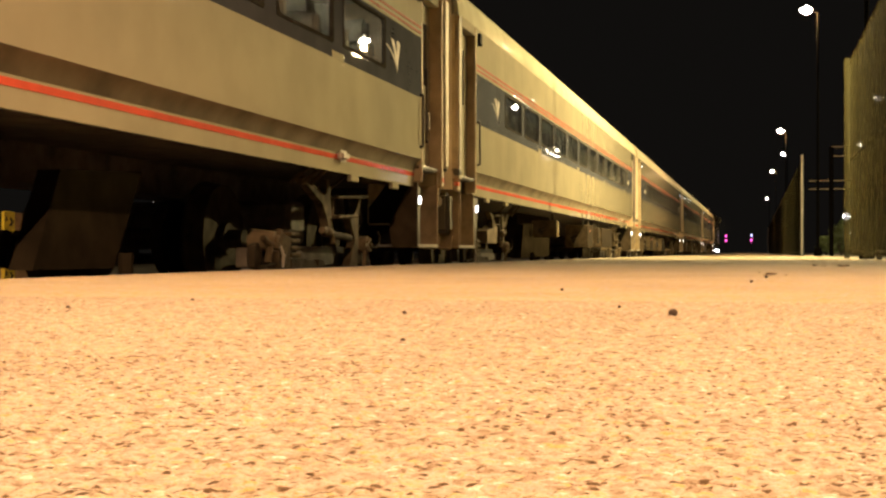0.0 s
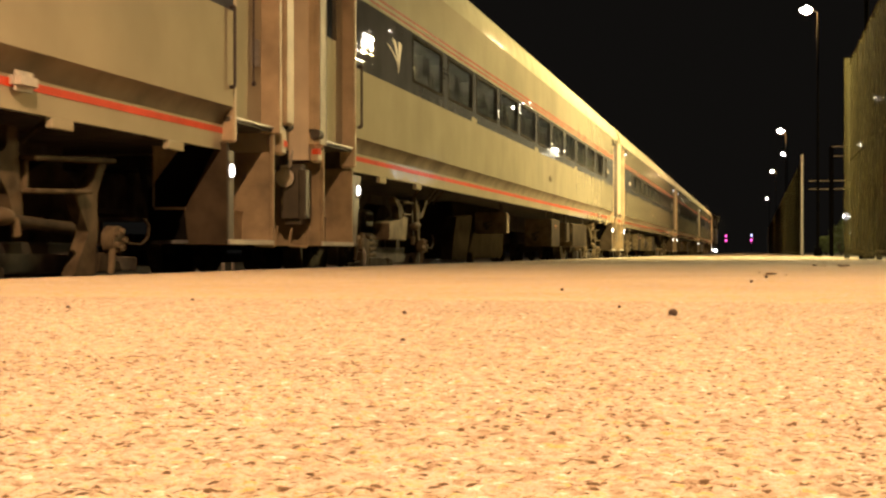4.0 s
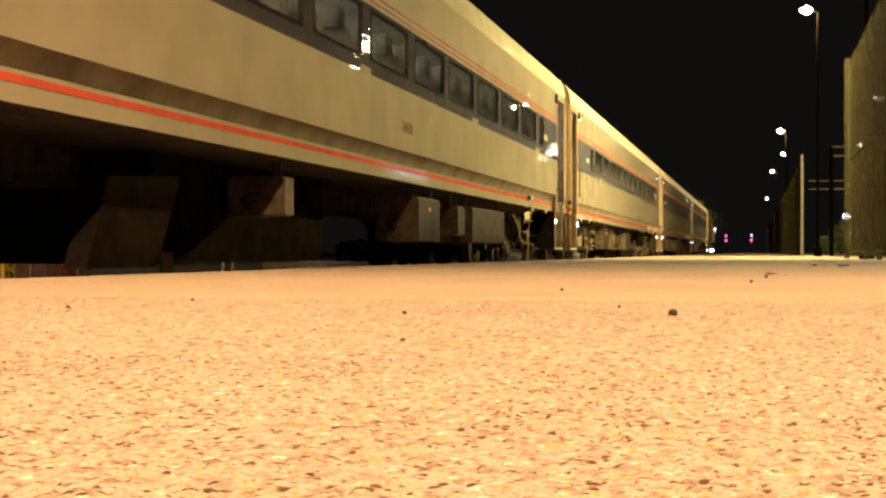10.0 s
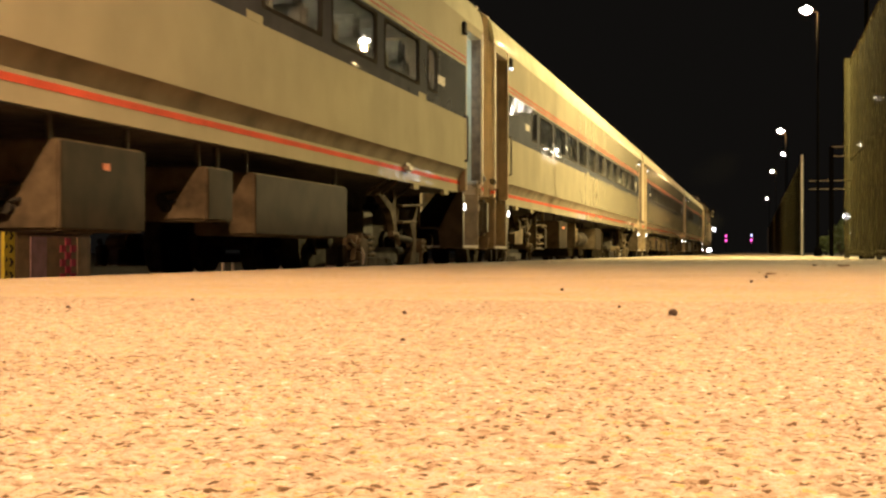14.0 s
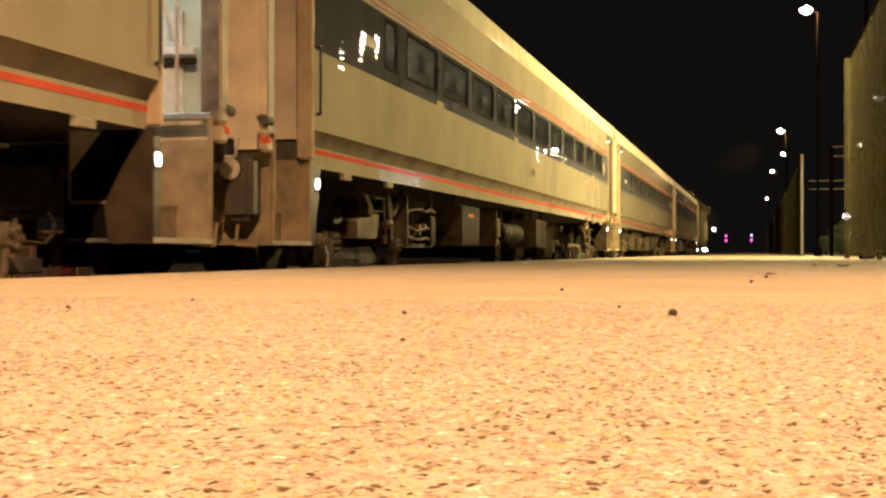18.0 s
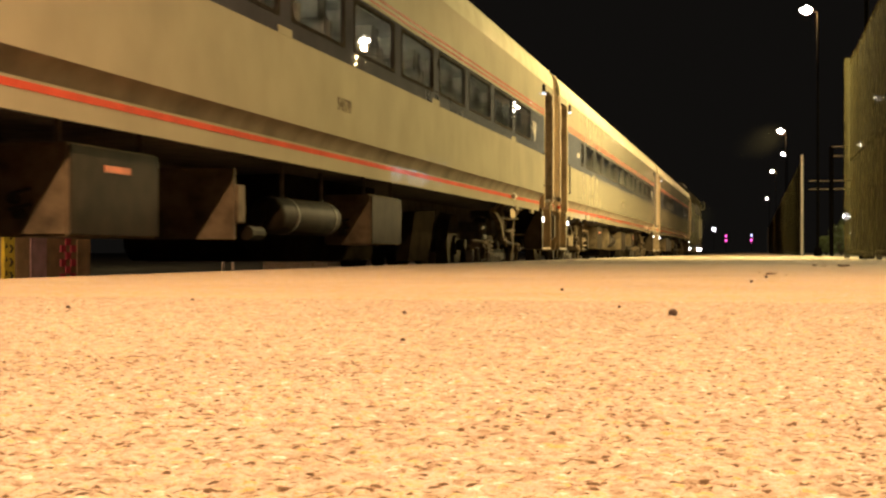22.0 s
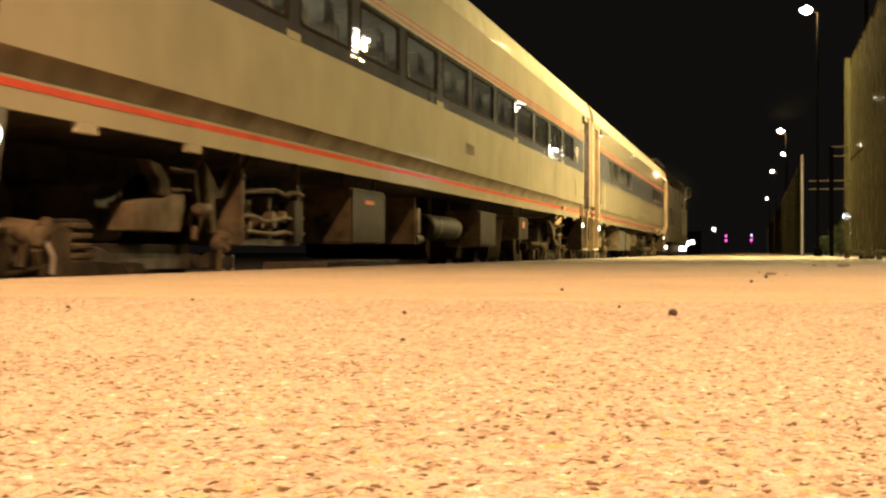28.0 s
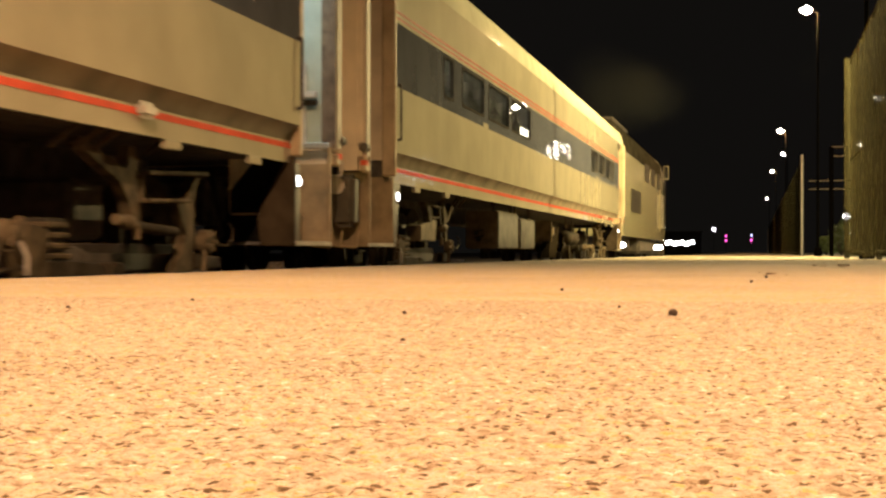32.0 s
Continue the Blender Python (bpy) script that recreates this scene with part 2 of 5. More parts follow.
# ---- aggregate concrete of the platform ----
def aggregate():
    m = M["concrete"]
    nt = m.node_tree
    for n in list(nt.nodes):
        if n.type not in ("BSDF_PRINCIPLED", "OUTPUT_MATERIAL"):
            nt.nodes.remove(n)
    b = nt.nodes["Principled BSDF"]
    L = nt.links.new
    tc = nt.nodes.new("ShaderNodeTexCoord")
    warp = nt.nodes.new("ShaderNodeTexNoise")
    warp.inputs["Scale"].default_value, warp.inputs["Detail"].default_value = 90, 3
    L(tc.outputs["Object"], warp.inputs["Vector"])
    mixv = nt.nodes.new("ShaderNodeMix")
    mixv.data_type = "VECTOR"
    mixv.inputs["Factor"].default_value = 0.012
    L(tc.outputs["Object"], mixv.inputs[4])
    L(warp.outputs["Color"], mixv.inputs[5])
    vo = nt.nodes.new("ShaderNodeTexVoronoi")
    vo.inputs["Scale"].default_value = 95
    L(mixv.outputs[1], vo.inputs["Vector"])
    sep = nt.nodes.new("ShaderNodeSeparateColor")
    L(vo.outputs["Color"], sep.inputs[0])
    ramp = nt.nodes.new("ShaderNodeValToRGB")
    r = ramp.color_ramp
    r.interpolation = "CONSTANT"
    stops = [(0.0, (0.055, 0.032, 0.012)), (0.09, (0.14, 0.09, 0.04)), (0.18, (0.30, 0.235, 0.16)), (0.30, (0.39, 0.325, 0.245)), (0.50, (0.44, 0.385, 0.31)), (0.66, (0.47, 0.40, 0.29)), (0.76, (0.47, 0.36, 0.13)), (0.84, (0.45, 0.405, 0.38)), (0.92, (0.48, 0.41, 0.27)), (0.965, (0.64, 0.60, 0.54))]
    for i, (p, c) in enumerate(stops):
        e = r.elements[i] if i < 2 else r.elements.new(p)
        e.position, e.color = p, (*c, 1)
    L(sep.outputs[0], ramp.inputs["Fac"])
    # pits where the binder has worn away, their shade mixed in as dark brown
    pit = nt.nodes.new("ShaderNodeTexNoise")
    pit.inputs["Scale"].default_value, pit.inputs["Detail"].default_value = 70, 2
    L(tc.outputs["Object"], pit.inputs["Vector"])
    pr = nt.nodes.new("ShaderNodeMapRange")
    pr.inputs[1].default_value, pr.inputs[2].default_value, pr.inputs[3].default_value, pr.inputs[4].default_value = 0.33, 0.40, 0.0, 1.0
    L(pit.outputs["Fac"], pr.inputs[0])
    mix = nt.nodes.new("ShaderNodeMix")
    mix.data_type = "RGBA"
    mix.inputs[6].default_value = (0.11, 0.075, 0.05, 1)
    L(pr.outputs[0], mix.inputs[0])
    L(ramp.outputs["Color"], mix.inputs[7])
    # broad stains
    st = nt.nodes.new("ShaderNodeTexNoise")
    st.inputs["Scale"].default_value, st.inputs["Detail"].default_value = 1.1, 5
    L(tc.outputs["Object"], st.inputs["Vector"])
    sr = nt.nodes.new("ShaderNodeMapRange")
    sr.inputs[1].default_value, sr.inputs[2].default_value, sr.inputs[3].default_value, sr.inputs[4].default_value = 0.3, 0.6, 0.86, 1.0
    L(st.outputs["Fac"], sr.inputs[0])
    mul = nt.nodes.new("ShaderNodeMix")
    mul.data_type, mul.blend_type = "RGBA", "MULTIPLY"
    mul.inputs[0].default_value = 1.0
    L(mix.outputs[2], mul.inputs[6])
    L(sr.outputs[0], mul.inputs[7])
    L(mul.outputs[2], b.inputs["Base Color"])
    # relief: rounded stones and pits
    inv = nt.nodes.new("ShaderNodeMath")
    inv.operation = "MULTIPLY_ADD"
    inv.inputs[1].default_value, inv.inputs[2].default_value = -0.9, 0.6
    L(vo.outputs["Distance"], inv.inputs[0])
    add = nt.nodes.new("ShaderNodeMath")
    add.operation = "ADD"
    L(inv.outputs[0], add.inputs[0])
    L(pr.outputs[0], add.inputs[1])
    bp = nt.nodes.new("ShaderNodeBump")
    bp.inputs["Strength"].default_value, bp.inputs["Distance"].default_value = 0.55, 0.003
    L(add.outputs[0], bp.inputs["Height"])
    L(bp.outputs["Normal"], b.inputs["Normal"])
    b.inputs["Roughness"].default_value = 0.85
    b.inputs["Diffuse Roughness"].default_value = 1.0
    b.inputs["Specular IOR Level"].default_value = 0.25
    # the worn top near the walking line: the tone of each stone comes with its mesh
    m2 = m.copy()
    m2.name = "platform_stones"
    nt = m2.node_tree
    at = nt.nodes.new("ShaderNodeAttribute")
    at.attribute_name = "tone"
    for n in list(nt.nodes):
        if n.type == "VALTORGB":
            nt.links.new(at.outputs["Fac"], n.inputs["Fac"])
            n.color_ramp.interpolation = "LINEAR"
        if n.type == "BUMP":
            n.inputs["Strength"].default_value = 0.25
            nz = nt.nodes.new("ShaderNodeTexNoise")
            nz.inputs["Scale"].default_value = 700
            for q in list(nt.nodes):
                if q.type == "TEX_COORD":
                    nt.links.new(q.outputs["Object"], nz.inputs["Vector"])
            nt.links.new(nz.outputs["Fac"], n.inputs["Height"])
    for n in list(nt.nodes):
        if n.type == "MAP_RANGE" and abs(n.inputs[1].default_value - 0.33) < 0.01:
            nt.nodes.remove(n)
    for n in list(nt.nodes):
        if n.type == "MIX" and n.data_type == "RGBA" and n.blend_type == "MIX":
            n.inputs[0].default_value = 1.0
    b = nt.nodes["Principled BSDF"]
    last = b.inputs["Base Color"].links[0].from_socket
    q = [n for n in nt.nodes if n.type == "TEX_COORD"][0]
    fine = nt.nodes.new("ShaderNodeTexNoise")
    fine.inputs["Scale"].default_value, fine.inputs["Detail"].default_value = 330, 3
    nt.links.new(q.outputs["Object"], fine.inputs["Vector"])
    fr = nt.nodes.new("ShaderNodeValToRGB")
    e = fr.color_ramp.elements
    e[0].position, e[0].color = 0.30, (0.62, 0.55, 0.46, 1)
    e[1].position, e[1].color = 0.72, (1.16, 1.14, 1.30, 1)
    k = e.new(0.47)
    k.color = (1.0, 0.98, 0.95, 1)
    nt.links.new(fine.outputs["Fac"], fr.inputs["Fac"])
    mm = nt.nodes.new("ShaderNodeMix")
    mm.data_type, mm.blend_type = "RGBA", "MULTIPLY"
    mm.inputs[0].default_value = 1.0
    nt.links.new(last, mm.inputs[6])
    nt.links.new(fr.outputs["Color"], mm.inputs[7])
    nt.links.new(mm.outputs[2], b.inputs["Base Color"])
    M["stones"] = m2


aggregate()

# ---- ground and track ----
tagged(boxpart("platform", (EDGE_X, 2.6, -25, 236, -0.45, 0), "concrete"), "pale concrete station platform with exposed aggregate", "platform", kind="structure")
tagged(boxpart("ground", (-900, 900, -900, 2500, -0.9, -0.46), "ground"), "dark ground beside the railway at night", "ground", kind="structure")
tagged(boxpart("parking_lot", (2.61, 60, -60, 300, -0.45, -0.02), "asphalt"), "dark asphalt parking lot behind the fence", "parking lot", kind="structure")
bm = B()
prism(bm, [(-8.2, -0.459), (-3.66, -0.459), (-3.66, -0.40), (-3.9, -0.385), (-6.6, -0.385)], "y", -40, 600)
tagged(part("ballast", bm, "ballast"), "dark crushed stone ballast under the track", "ballast", kind="structure")
for side in (-1, 1):
    bm = B()
    x = TRACK_X + side * 0.755
    prism(bm, [(x - 0.07, -0.38), (x + 0.07, -0.38), (x + 0.07, -0.365), (x + 0.01, -0.345), (x + 0.01, -0.25), (x + 0.037, -0.24), (x + 0.037, RAIL), (x - 0.037, RAIL), (x - 0.037, -0.24), (x - 0.01, -0.25), (x - 0.01, -0.345), (x - 0.07, -0.365)], "y", -40, 600)
    tagged(part("rail", bm, "steel"), "worn steel running rail with bright head", "rail", "rails of the track")

# worn platform top with its stones standing proud of the binder
def stone_field(name, x0, x1, y0, y1, step, cell, high, seed, lit_tone=0.0):
    rs = np.random.RandomState(seed)
    nx, ny = int((x1 - x0) / step) + 1, int((y1 - y0) / step) + 1
    X, Y = np.meshgrid(np.linspace(x0, x1, nx), np.linspace(y0, y1, ny))
    X = X + rs.uniform(-0.3, 0.3, X.shape) * step
    Y = Y + rs.uniform(-0.3, 0.3, X.shape) * step
    cx, cy = int((x1 - x0) / cell) + 4, int((y1 - y0) / cell) + 4
    jx, jy, size = rs.rand(cy, cx), rs.rand(cy, cx), rs.rand(cy, cx)
    tone = rs.rand(cy, cx)
    gx, gy = (X - x0) / cell + 1, (Y - y0) / cell + 1
    ix, iy = gx.astype(int), gy.astype(int)
    best = np.full(X.shape, 9.0)
    H, T = np.zeros(X.shape), np.full(X.shape, 0.5)
    for dy in (-1, 0, 1):
        for dx in (-1, 0, 1):
            a, b = np.clip(iy + dy, 0, cy - 1), np.clip(ix + dx, 0, cx - 1)
            d = np.hypot(ix + dx + jx[a, b] - gx, iy + dy + jy[a, b] - gy)
            near = d < best
            best = np.where(near, d, best)
            s = size[a, b]
            top = np.clip(1.25 - (d / (0.45 + 0.35 * s)) ** 2, 0, 1) * (0.25 + 0.75 * s)
            H = np.where(near, top, H)
            T = np.where(near, tone[a, b], T)
    low = np.sin(X * 41 + 2 * np.sin(Y * 23)) * np.sin(Y * 37 + np.sin(X * 29)) * 0.25
    Z = (H + low + rs.uniform(-0.07, 0.07, X.shape)) * high + 0.0002
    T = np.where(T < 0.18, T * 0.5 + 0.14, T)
    # low binder between the stones gets a darker tone
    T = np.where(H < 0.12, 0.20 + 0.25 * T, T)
    # worn pits: short ragged marks, the shade of hollows put into their tone
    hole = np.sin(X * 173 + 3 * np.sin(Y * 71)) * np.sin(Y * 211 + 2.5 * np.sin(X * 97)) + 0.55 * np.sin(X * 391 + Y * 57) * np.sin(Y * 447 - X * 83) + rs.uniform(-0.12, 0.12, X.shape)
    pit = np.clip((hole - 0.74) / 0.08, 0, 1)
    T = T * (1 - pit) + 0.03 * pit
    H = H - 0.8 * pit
    # lifts the tone towards pale, standing in for lamp light on the top
    T = T + (0.93 - T) * lit_tone
    e = np.minimum.reduce([X - x0, x1 - X, Y - y0, y1 - Y]) / 0.03
    Z = Z * np.clip(e, 0, 1) + 0.0003
    co = np.stack([X, Y, Z], -1).reshape(-1, 3)
    k = np.arange(nx * ny).reshape(ny, nx)
    q = np.stack([k[:-1, :-1], k[:-1, 1:], k[1:, 1:], k[1:, :-1]], -1).reshape(-1, 4)
    me = bpy.data.meshes.new(name)
    me.vertices.add(len(co))
    me.vertices.foreach_set("co", co.ravel())
    me.loops.add(q.size)
    me.loops.foreach_set("vertex_index", q.ravel())
    me.polygons.add(len(q))
    me.polygons.foreach_set("loop_start", np.arange(0, q.size, 4))
    me.update(calc_edges=True)
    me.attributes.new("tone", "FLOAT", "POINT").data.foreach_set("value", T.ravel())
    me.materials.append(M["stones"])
    return tagged(new(name, me), "worn concrete platform top with proud stones", "platform", kind="structure")


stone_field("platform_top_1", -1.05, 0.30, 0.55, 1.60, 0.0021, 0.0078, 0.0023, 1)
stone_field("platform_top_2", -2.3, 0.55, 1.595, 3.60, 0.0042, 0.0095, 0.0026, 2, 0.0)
# this stretch is coloured paler, as if more strongly lit
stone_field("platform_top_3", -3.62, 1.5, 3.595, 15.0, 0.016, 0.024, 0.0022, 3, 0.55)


def pebble(x, y, r, seed):
    bm = B()
    bmesh.ops.create_icosphere(bm, subdivisions=2, radius=r)
    q = random.Random(seed)
    for v in bm.verts:
        v.co *= q.uniform(0.82, 1.12)
        v.co.z *= 0.95
    ob = tagged(part("pebble", bm, "darkstone"), "small dark pebble lying on the platform", "pebble", "pebbles on the platform")
    ob.location = (x, y, r * 0.75)


for i, (x, y, r) in enumerate([(-0.165, 2.78, 0.0095), (-0.72, 2.75, 0.005), (-0.64, 4.55, 0.006), (-1.55, 2.85, 0.005), (-1.46, 3.35, 0.005), (-0.31, 3.15, 0.004), (-0.02, 6.0, 0.007), (-0.5, 1.9, 0.004), (0.05, 7.1, 0.008)]):
    pebble(x, y, r, i)

def dry_leaf(x, y, size, turn, seed):
    """A curled brown leaf lying on the concrete."""
    q = random.Random(seed)
    bm = B()
    rows = []
    for i in range(7):
        u = i / 6 - 0.5
        w = 0.5 * math.cos(u * math.pi) ** 0.7 + 0.02
        rows.append([bm.verts.new((u * size, (j / 4 - 0.5) * 2 * w * size * 0.55, size * (0.05 + 0.6 * u * u + 0.5 * abs(j / 4 - 0.5) * w) + q.uniform(-0.02, 0.02) * size)) for j in range(5)])
    for a, b in zip(rows, rows[1:]):
        for j in range(4):
            bm.faces.new((a[j], a[j + 1], b[j + 1], b[j]))
    bmesh.ops.solidify(bm, geom=bm.faces[:], thickness=0.002)
    low = min(v.co.z for v in bm.verts)
    for v in bm.verts:
        v.co.z -= low
    ob = tagged(part("dry_leaf", bm, "leafbrown", None, "", True), "curled dry brown leaf lying on the platform", "leaf", "leaves on the platform")
    ob.matrix_basis = pose(x, y, 0.0, 0, 0, turn)


for i, (x, y, r, a) in enumerate([(0.085, 8.2, 0.075, 35), (0.55, 13.5, 0.10, 80), (0.78, 13.0, 0.12, 20), (0.02, 8.9, 0.04, 70), (0.11, 8.6, 0.045, 10), (0.05, 7.9, 0.035, 120), (0.17, 8.0, 0.03, 60), (0.62, 13.2, 0.06, 150), (0.84, 13.3, 0.07, 100)]):
    dry_leaf(x, y, r, a, i)

# ---- rolling stock ----
SECTION = [(1.60, 3.30), (1.598, 3.38), (1.585, 3.46), (1.55, 3.58), (1.47, 3.68), (1.33, 3.76), (1.1, 3.82), (0.6, 3.88), (0.0, 3.90)]
END, WALL = 12.62, 11.5     # half-lengths of the car body and of its long side walls
WZ0, WZ1 = 2.18, 2.66       # windows
WHEELS = []


def lathe(bm, profile, n=28):
    """Turns a profile of (x, radius) round the x axis."""
    rings = []
    for x, r in profile:
        rings.append([bm.verts.new((x, r * math.cos(6.28318 * k / n), r * math.sin(6.28318 * k / n))) for k in range(n)])
    for a, b in zip(rings, rings[1:]):
        for k in range(n):
            bm.faces.new((a[k], a[(k + 1) % n], b[(k + 1) % n], b[k]))
    bm.faces.new(rings[0])
    bm.faces.new(rings[-1][::-1])
    return bm


def gasket(x, side, y0, y1, z0, z1, w=0.017, r=0.09):
    """A window frame with rounded inner corners."""
    bm = B()
    def loop(a, b, c, d, rad):
        out = []
        for cy, cz, s in ((b - rad, d - rad, 0), (a + rad, d - rad, 1), (a + rad, c + rad, 2), (b - rad, c + rad, 3)):
            for k in range(5):
                t = (s + k / 4) * math.pi / 2
                out.append((cy + rad * math.cos(t), cz + rad * math.sin(t)))
        return out
    o, i = loop(y0 - 0.012, y1 + 0.012, z0 - 0.012, z1 + 0.012, 0.02), loop(y0 + w, y1 - w, z0 + w, z1 - w, r)
    n = len(o)
    xs = (x - side * 0.03, x + side * 0.006)
    V = [[bm.verts.new((xx, *p)) for p in ring] for xx in xs for ring in (o, i)]
    for k in range(n):
        j = (k + 1) % n
        bm.faces.new((V[2][k], V[2][j], V[3][j], V[3][k]))
        bm.faces.new((V[0][k], V[0][j], V[1][j], V[1][k]))
        bm.faces.new((V[2][k], V[2][j], V[0][j], V[0][k]))
        bm.faces.new((V[3][k], V[3][j], V[1][j], V[1][k]))
    return bm


def shared(name, mesh, parent, loc, label=""):
    ob = new(name, mesh)
    ob.parent, ob.location = parent, loc
    if label:
        ob["label"] = label
    return ob


def seat_mesh():
    bm = B()
    box(bm, -0.5, 0.5, -0.24, 0.24, 0.0, 0.14)
    box(bm, -0.5, 0.5, 0.20, 0.34, 0.10, 0.78)
    box(bm, -0.45, 0.45, 0.17, 0.33, 0.72, 0.98)
    bevelled(bm, 0.04, 2)
    ob = part("seat_shape", bm, "seat")
    me = ob.data
    bpy.data.objects.remove(ob)
    return me


SEAT = seat_mesh()


def coach(wins, label, doors, gear, marks, hue="silver", lift=0.03, red=0.03):
    """A coach with its centre at 0, rail at z 0, platform side towards +x."""
    car = tagged(new("coach"), label, "train car", "cars of the train")
    for side in (1, -1):
        x, xi = side * 1.6, side * 1.56
        x0, x1 = sorted((x, xi))
        bm = B()
        prism(bm, [(x, 1.335 + lift), (x, 2.04), (xi, 2.04), (xi, 1.335 + lift)], "y", -WALL, WALL)
        part("lower_panel", bm, hue, car)
        bm = B()
        prism(bm, [(x, 2.70), (x, 3.30), (xi, 3.30), (xi, 2.70)], "y", -WALL, WALL)
        part("upper_panel", bm, hue, car)
        bm = B()
        box(bm, x0, x1, -WALL, WALL, 2.04, WZ0)
        box(bm, x0, x1, -WALL, WALL, WZ1, 2.70)
        y = -WALL
        for a, b in wins:
            box(bm, x0, x1, y, a, WZ0, WZ1)
            y = b
        box(bm, x0, x1, y, WALL, WZ0, WZ1)
        part("window_band", bm, "blue", car, "slate blue painted window band")
        # cove under the wall's lip: its shade is put into a darker colour
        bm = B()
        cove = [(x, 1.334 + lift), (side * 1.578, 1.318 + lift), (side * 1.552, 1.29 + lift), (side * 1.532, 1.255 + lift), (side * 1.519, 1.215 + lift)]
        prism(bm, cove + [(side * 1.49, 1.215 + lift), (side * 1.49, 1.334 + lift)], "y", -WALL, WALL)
        part("belt_recess", bm, "recess", car, "curved recess above the stripe, darkened with painted shade", smooth=True)
        bm = B()
        prism(bm, [(side * 1.515, 1.214 + lift), (side * 1.515, 1.035 + lift), (side * 1.47, 1.035 + lift), (side * 1.47, 1.214 + lift)], "y", -WALL, WALL)
        part("skirt", bm, hue, car)
        a, b = sorted((side * 1.50, side * 1.518))
        boxpart("red_stripe", (a, b, -WALL, WALL, 1.15 + red, 1.194 + red), "red", car)
        a, b = sorted((side * 1.59, side * 1.603))
        for z in (2.735, 2.795):
            boxpart("red_pinstripe", (a, b, -WALL, WALL, z, z + 0.028), "redline", car)
        for k, (ya, yb) in enumerate(wins):
            p0, p1 = sorted((side * 1.574, side * 1.579))
            bm = B()
            box(bm, p0, p1, ya + 0.002, yb - 0.002, WZ0 + 0.002, WZ1 - 0.002)
            g = part("window_pane", bm, "glass", car)
            g.visible_shadow = False
            part("window_gasket", gasket(x, side, ya, yb, WZ0, WZ1), "frame", g)
            if k % 3 == 1:
                a, b = sorted((side * 1.59, side * 1.604))
                boxpart("band_notch", (a, b, yb - 0.02, yb + 0.30, 2.036, 2.10), hue, car)
            if yb - ya > 1:
                for dy in (0.18, 1.05):
                    shared("seat", SEAT, car, (side * 1.0, ya + dy, 1.66))
        for u in (-10.30, -8.82, 9.24, 10.71):
            a, b = sorted((side * 1.48, side * 1.525))
            boxpart("skirt_tab", (a, b, u - 0.12, u + 0.12, 0.975 + lift, 1.034 + lift), hue, car, bevel=0.006)
        bm = B()
        box(bm, *sorted((side * 1.51, side * 1.58)), 8.68, 8.91, 1.13 + lift, 1.235 + lift)
        bevelled(bm, 0.03, 2)
        part("vent_cap", bm, "pale", car)
    bm = B()
    pts = SECTION + [(-x, z) for x, z in SECTION[-2::-1]]
    inner = [(x * 0.97, z - 0.04) for x, z in pts]
    n = len(pts)
    R = [[bm.verts.new((px, y, pz)) for px, pz in ring] for y in (-END, END) for ring in (pts, inner)]
    for k in range(n - 1):
        bm.faces.new((R[0][k], R[0][k + 1], R[2][k + 1], R[2][k]))
        bm.faces.new((R[1][k], R[1][k + 1], R[3][k + 1], R[3][k]))
        bm.faces.new((R[0][k], R[0][k + 1], R[1][k + 1], R[1][k]))
        bm.faces.new((R[2][k], R[2][k + 1], R[3][k + 1], R[3][k]))
    part("roof", bm, "roof", car, smooth=True)
    boxpart("floor_pan", (-1.46, 1.46, -11.47, 11.47, 1.10, 1.29), "under", car)
    boxpart("centre_sill", (-0.28, 0.28, -11.5, 11.5, 0.82, 1.10), "under", car)
    boxpart("saloon_ceiling", (-1.5, 1.5, -WALL, WALL, 3.10, 3.13), "inside", car)
    boxpart("ceiling_light", (-0.12, 0.12, -WALL + 0.5, WALL - 0.5, 3.06, 3.10), "dimfluo", car, "dim fluorescent ceiling light")
    for y in (-WALL + 0.02, WALL - 0.02):
        boxpart("saloon_bulkhead", (-1.5, 1.5, y - 0.02, y + 0.02, 1.29, 3.5), "cream", car)
    for flip in (False, True):
        vestibule(car, flip, doors[1 if flip else 0], hue)
        truck(car, flip)
    for g in gear:
        g(car)
    for mk in marks:
        mk(car)
    return car


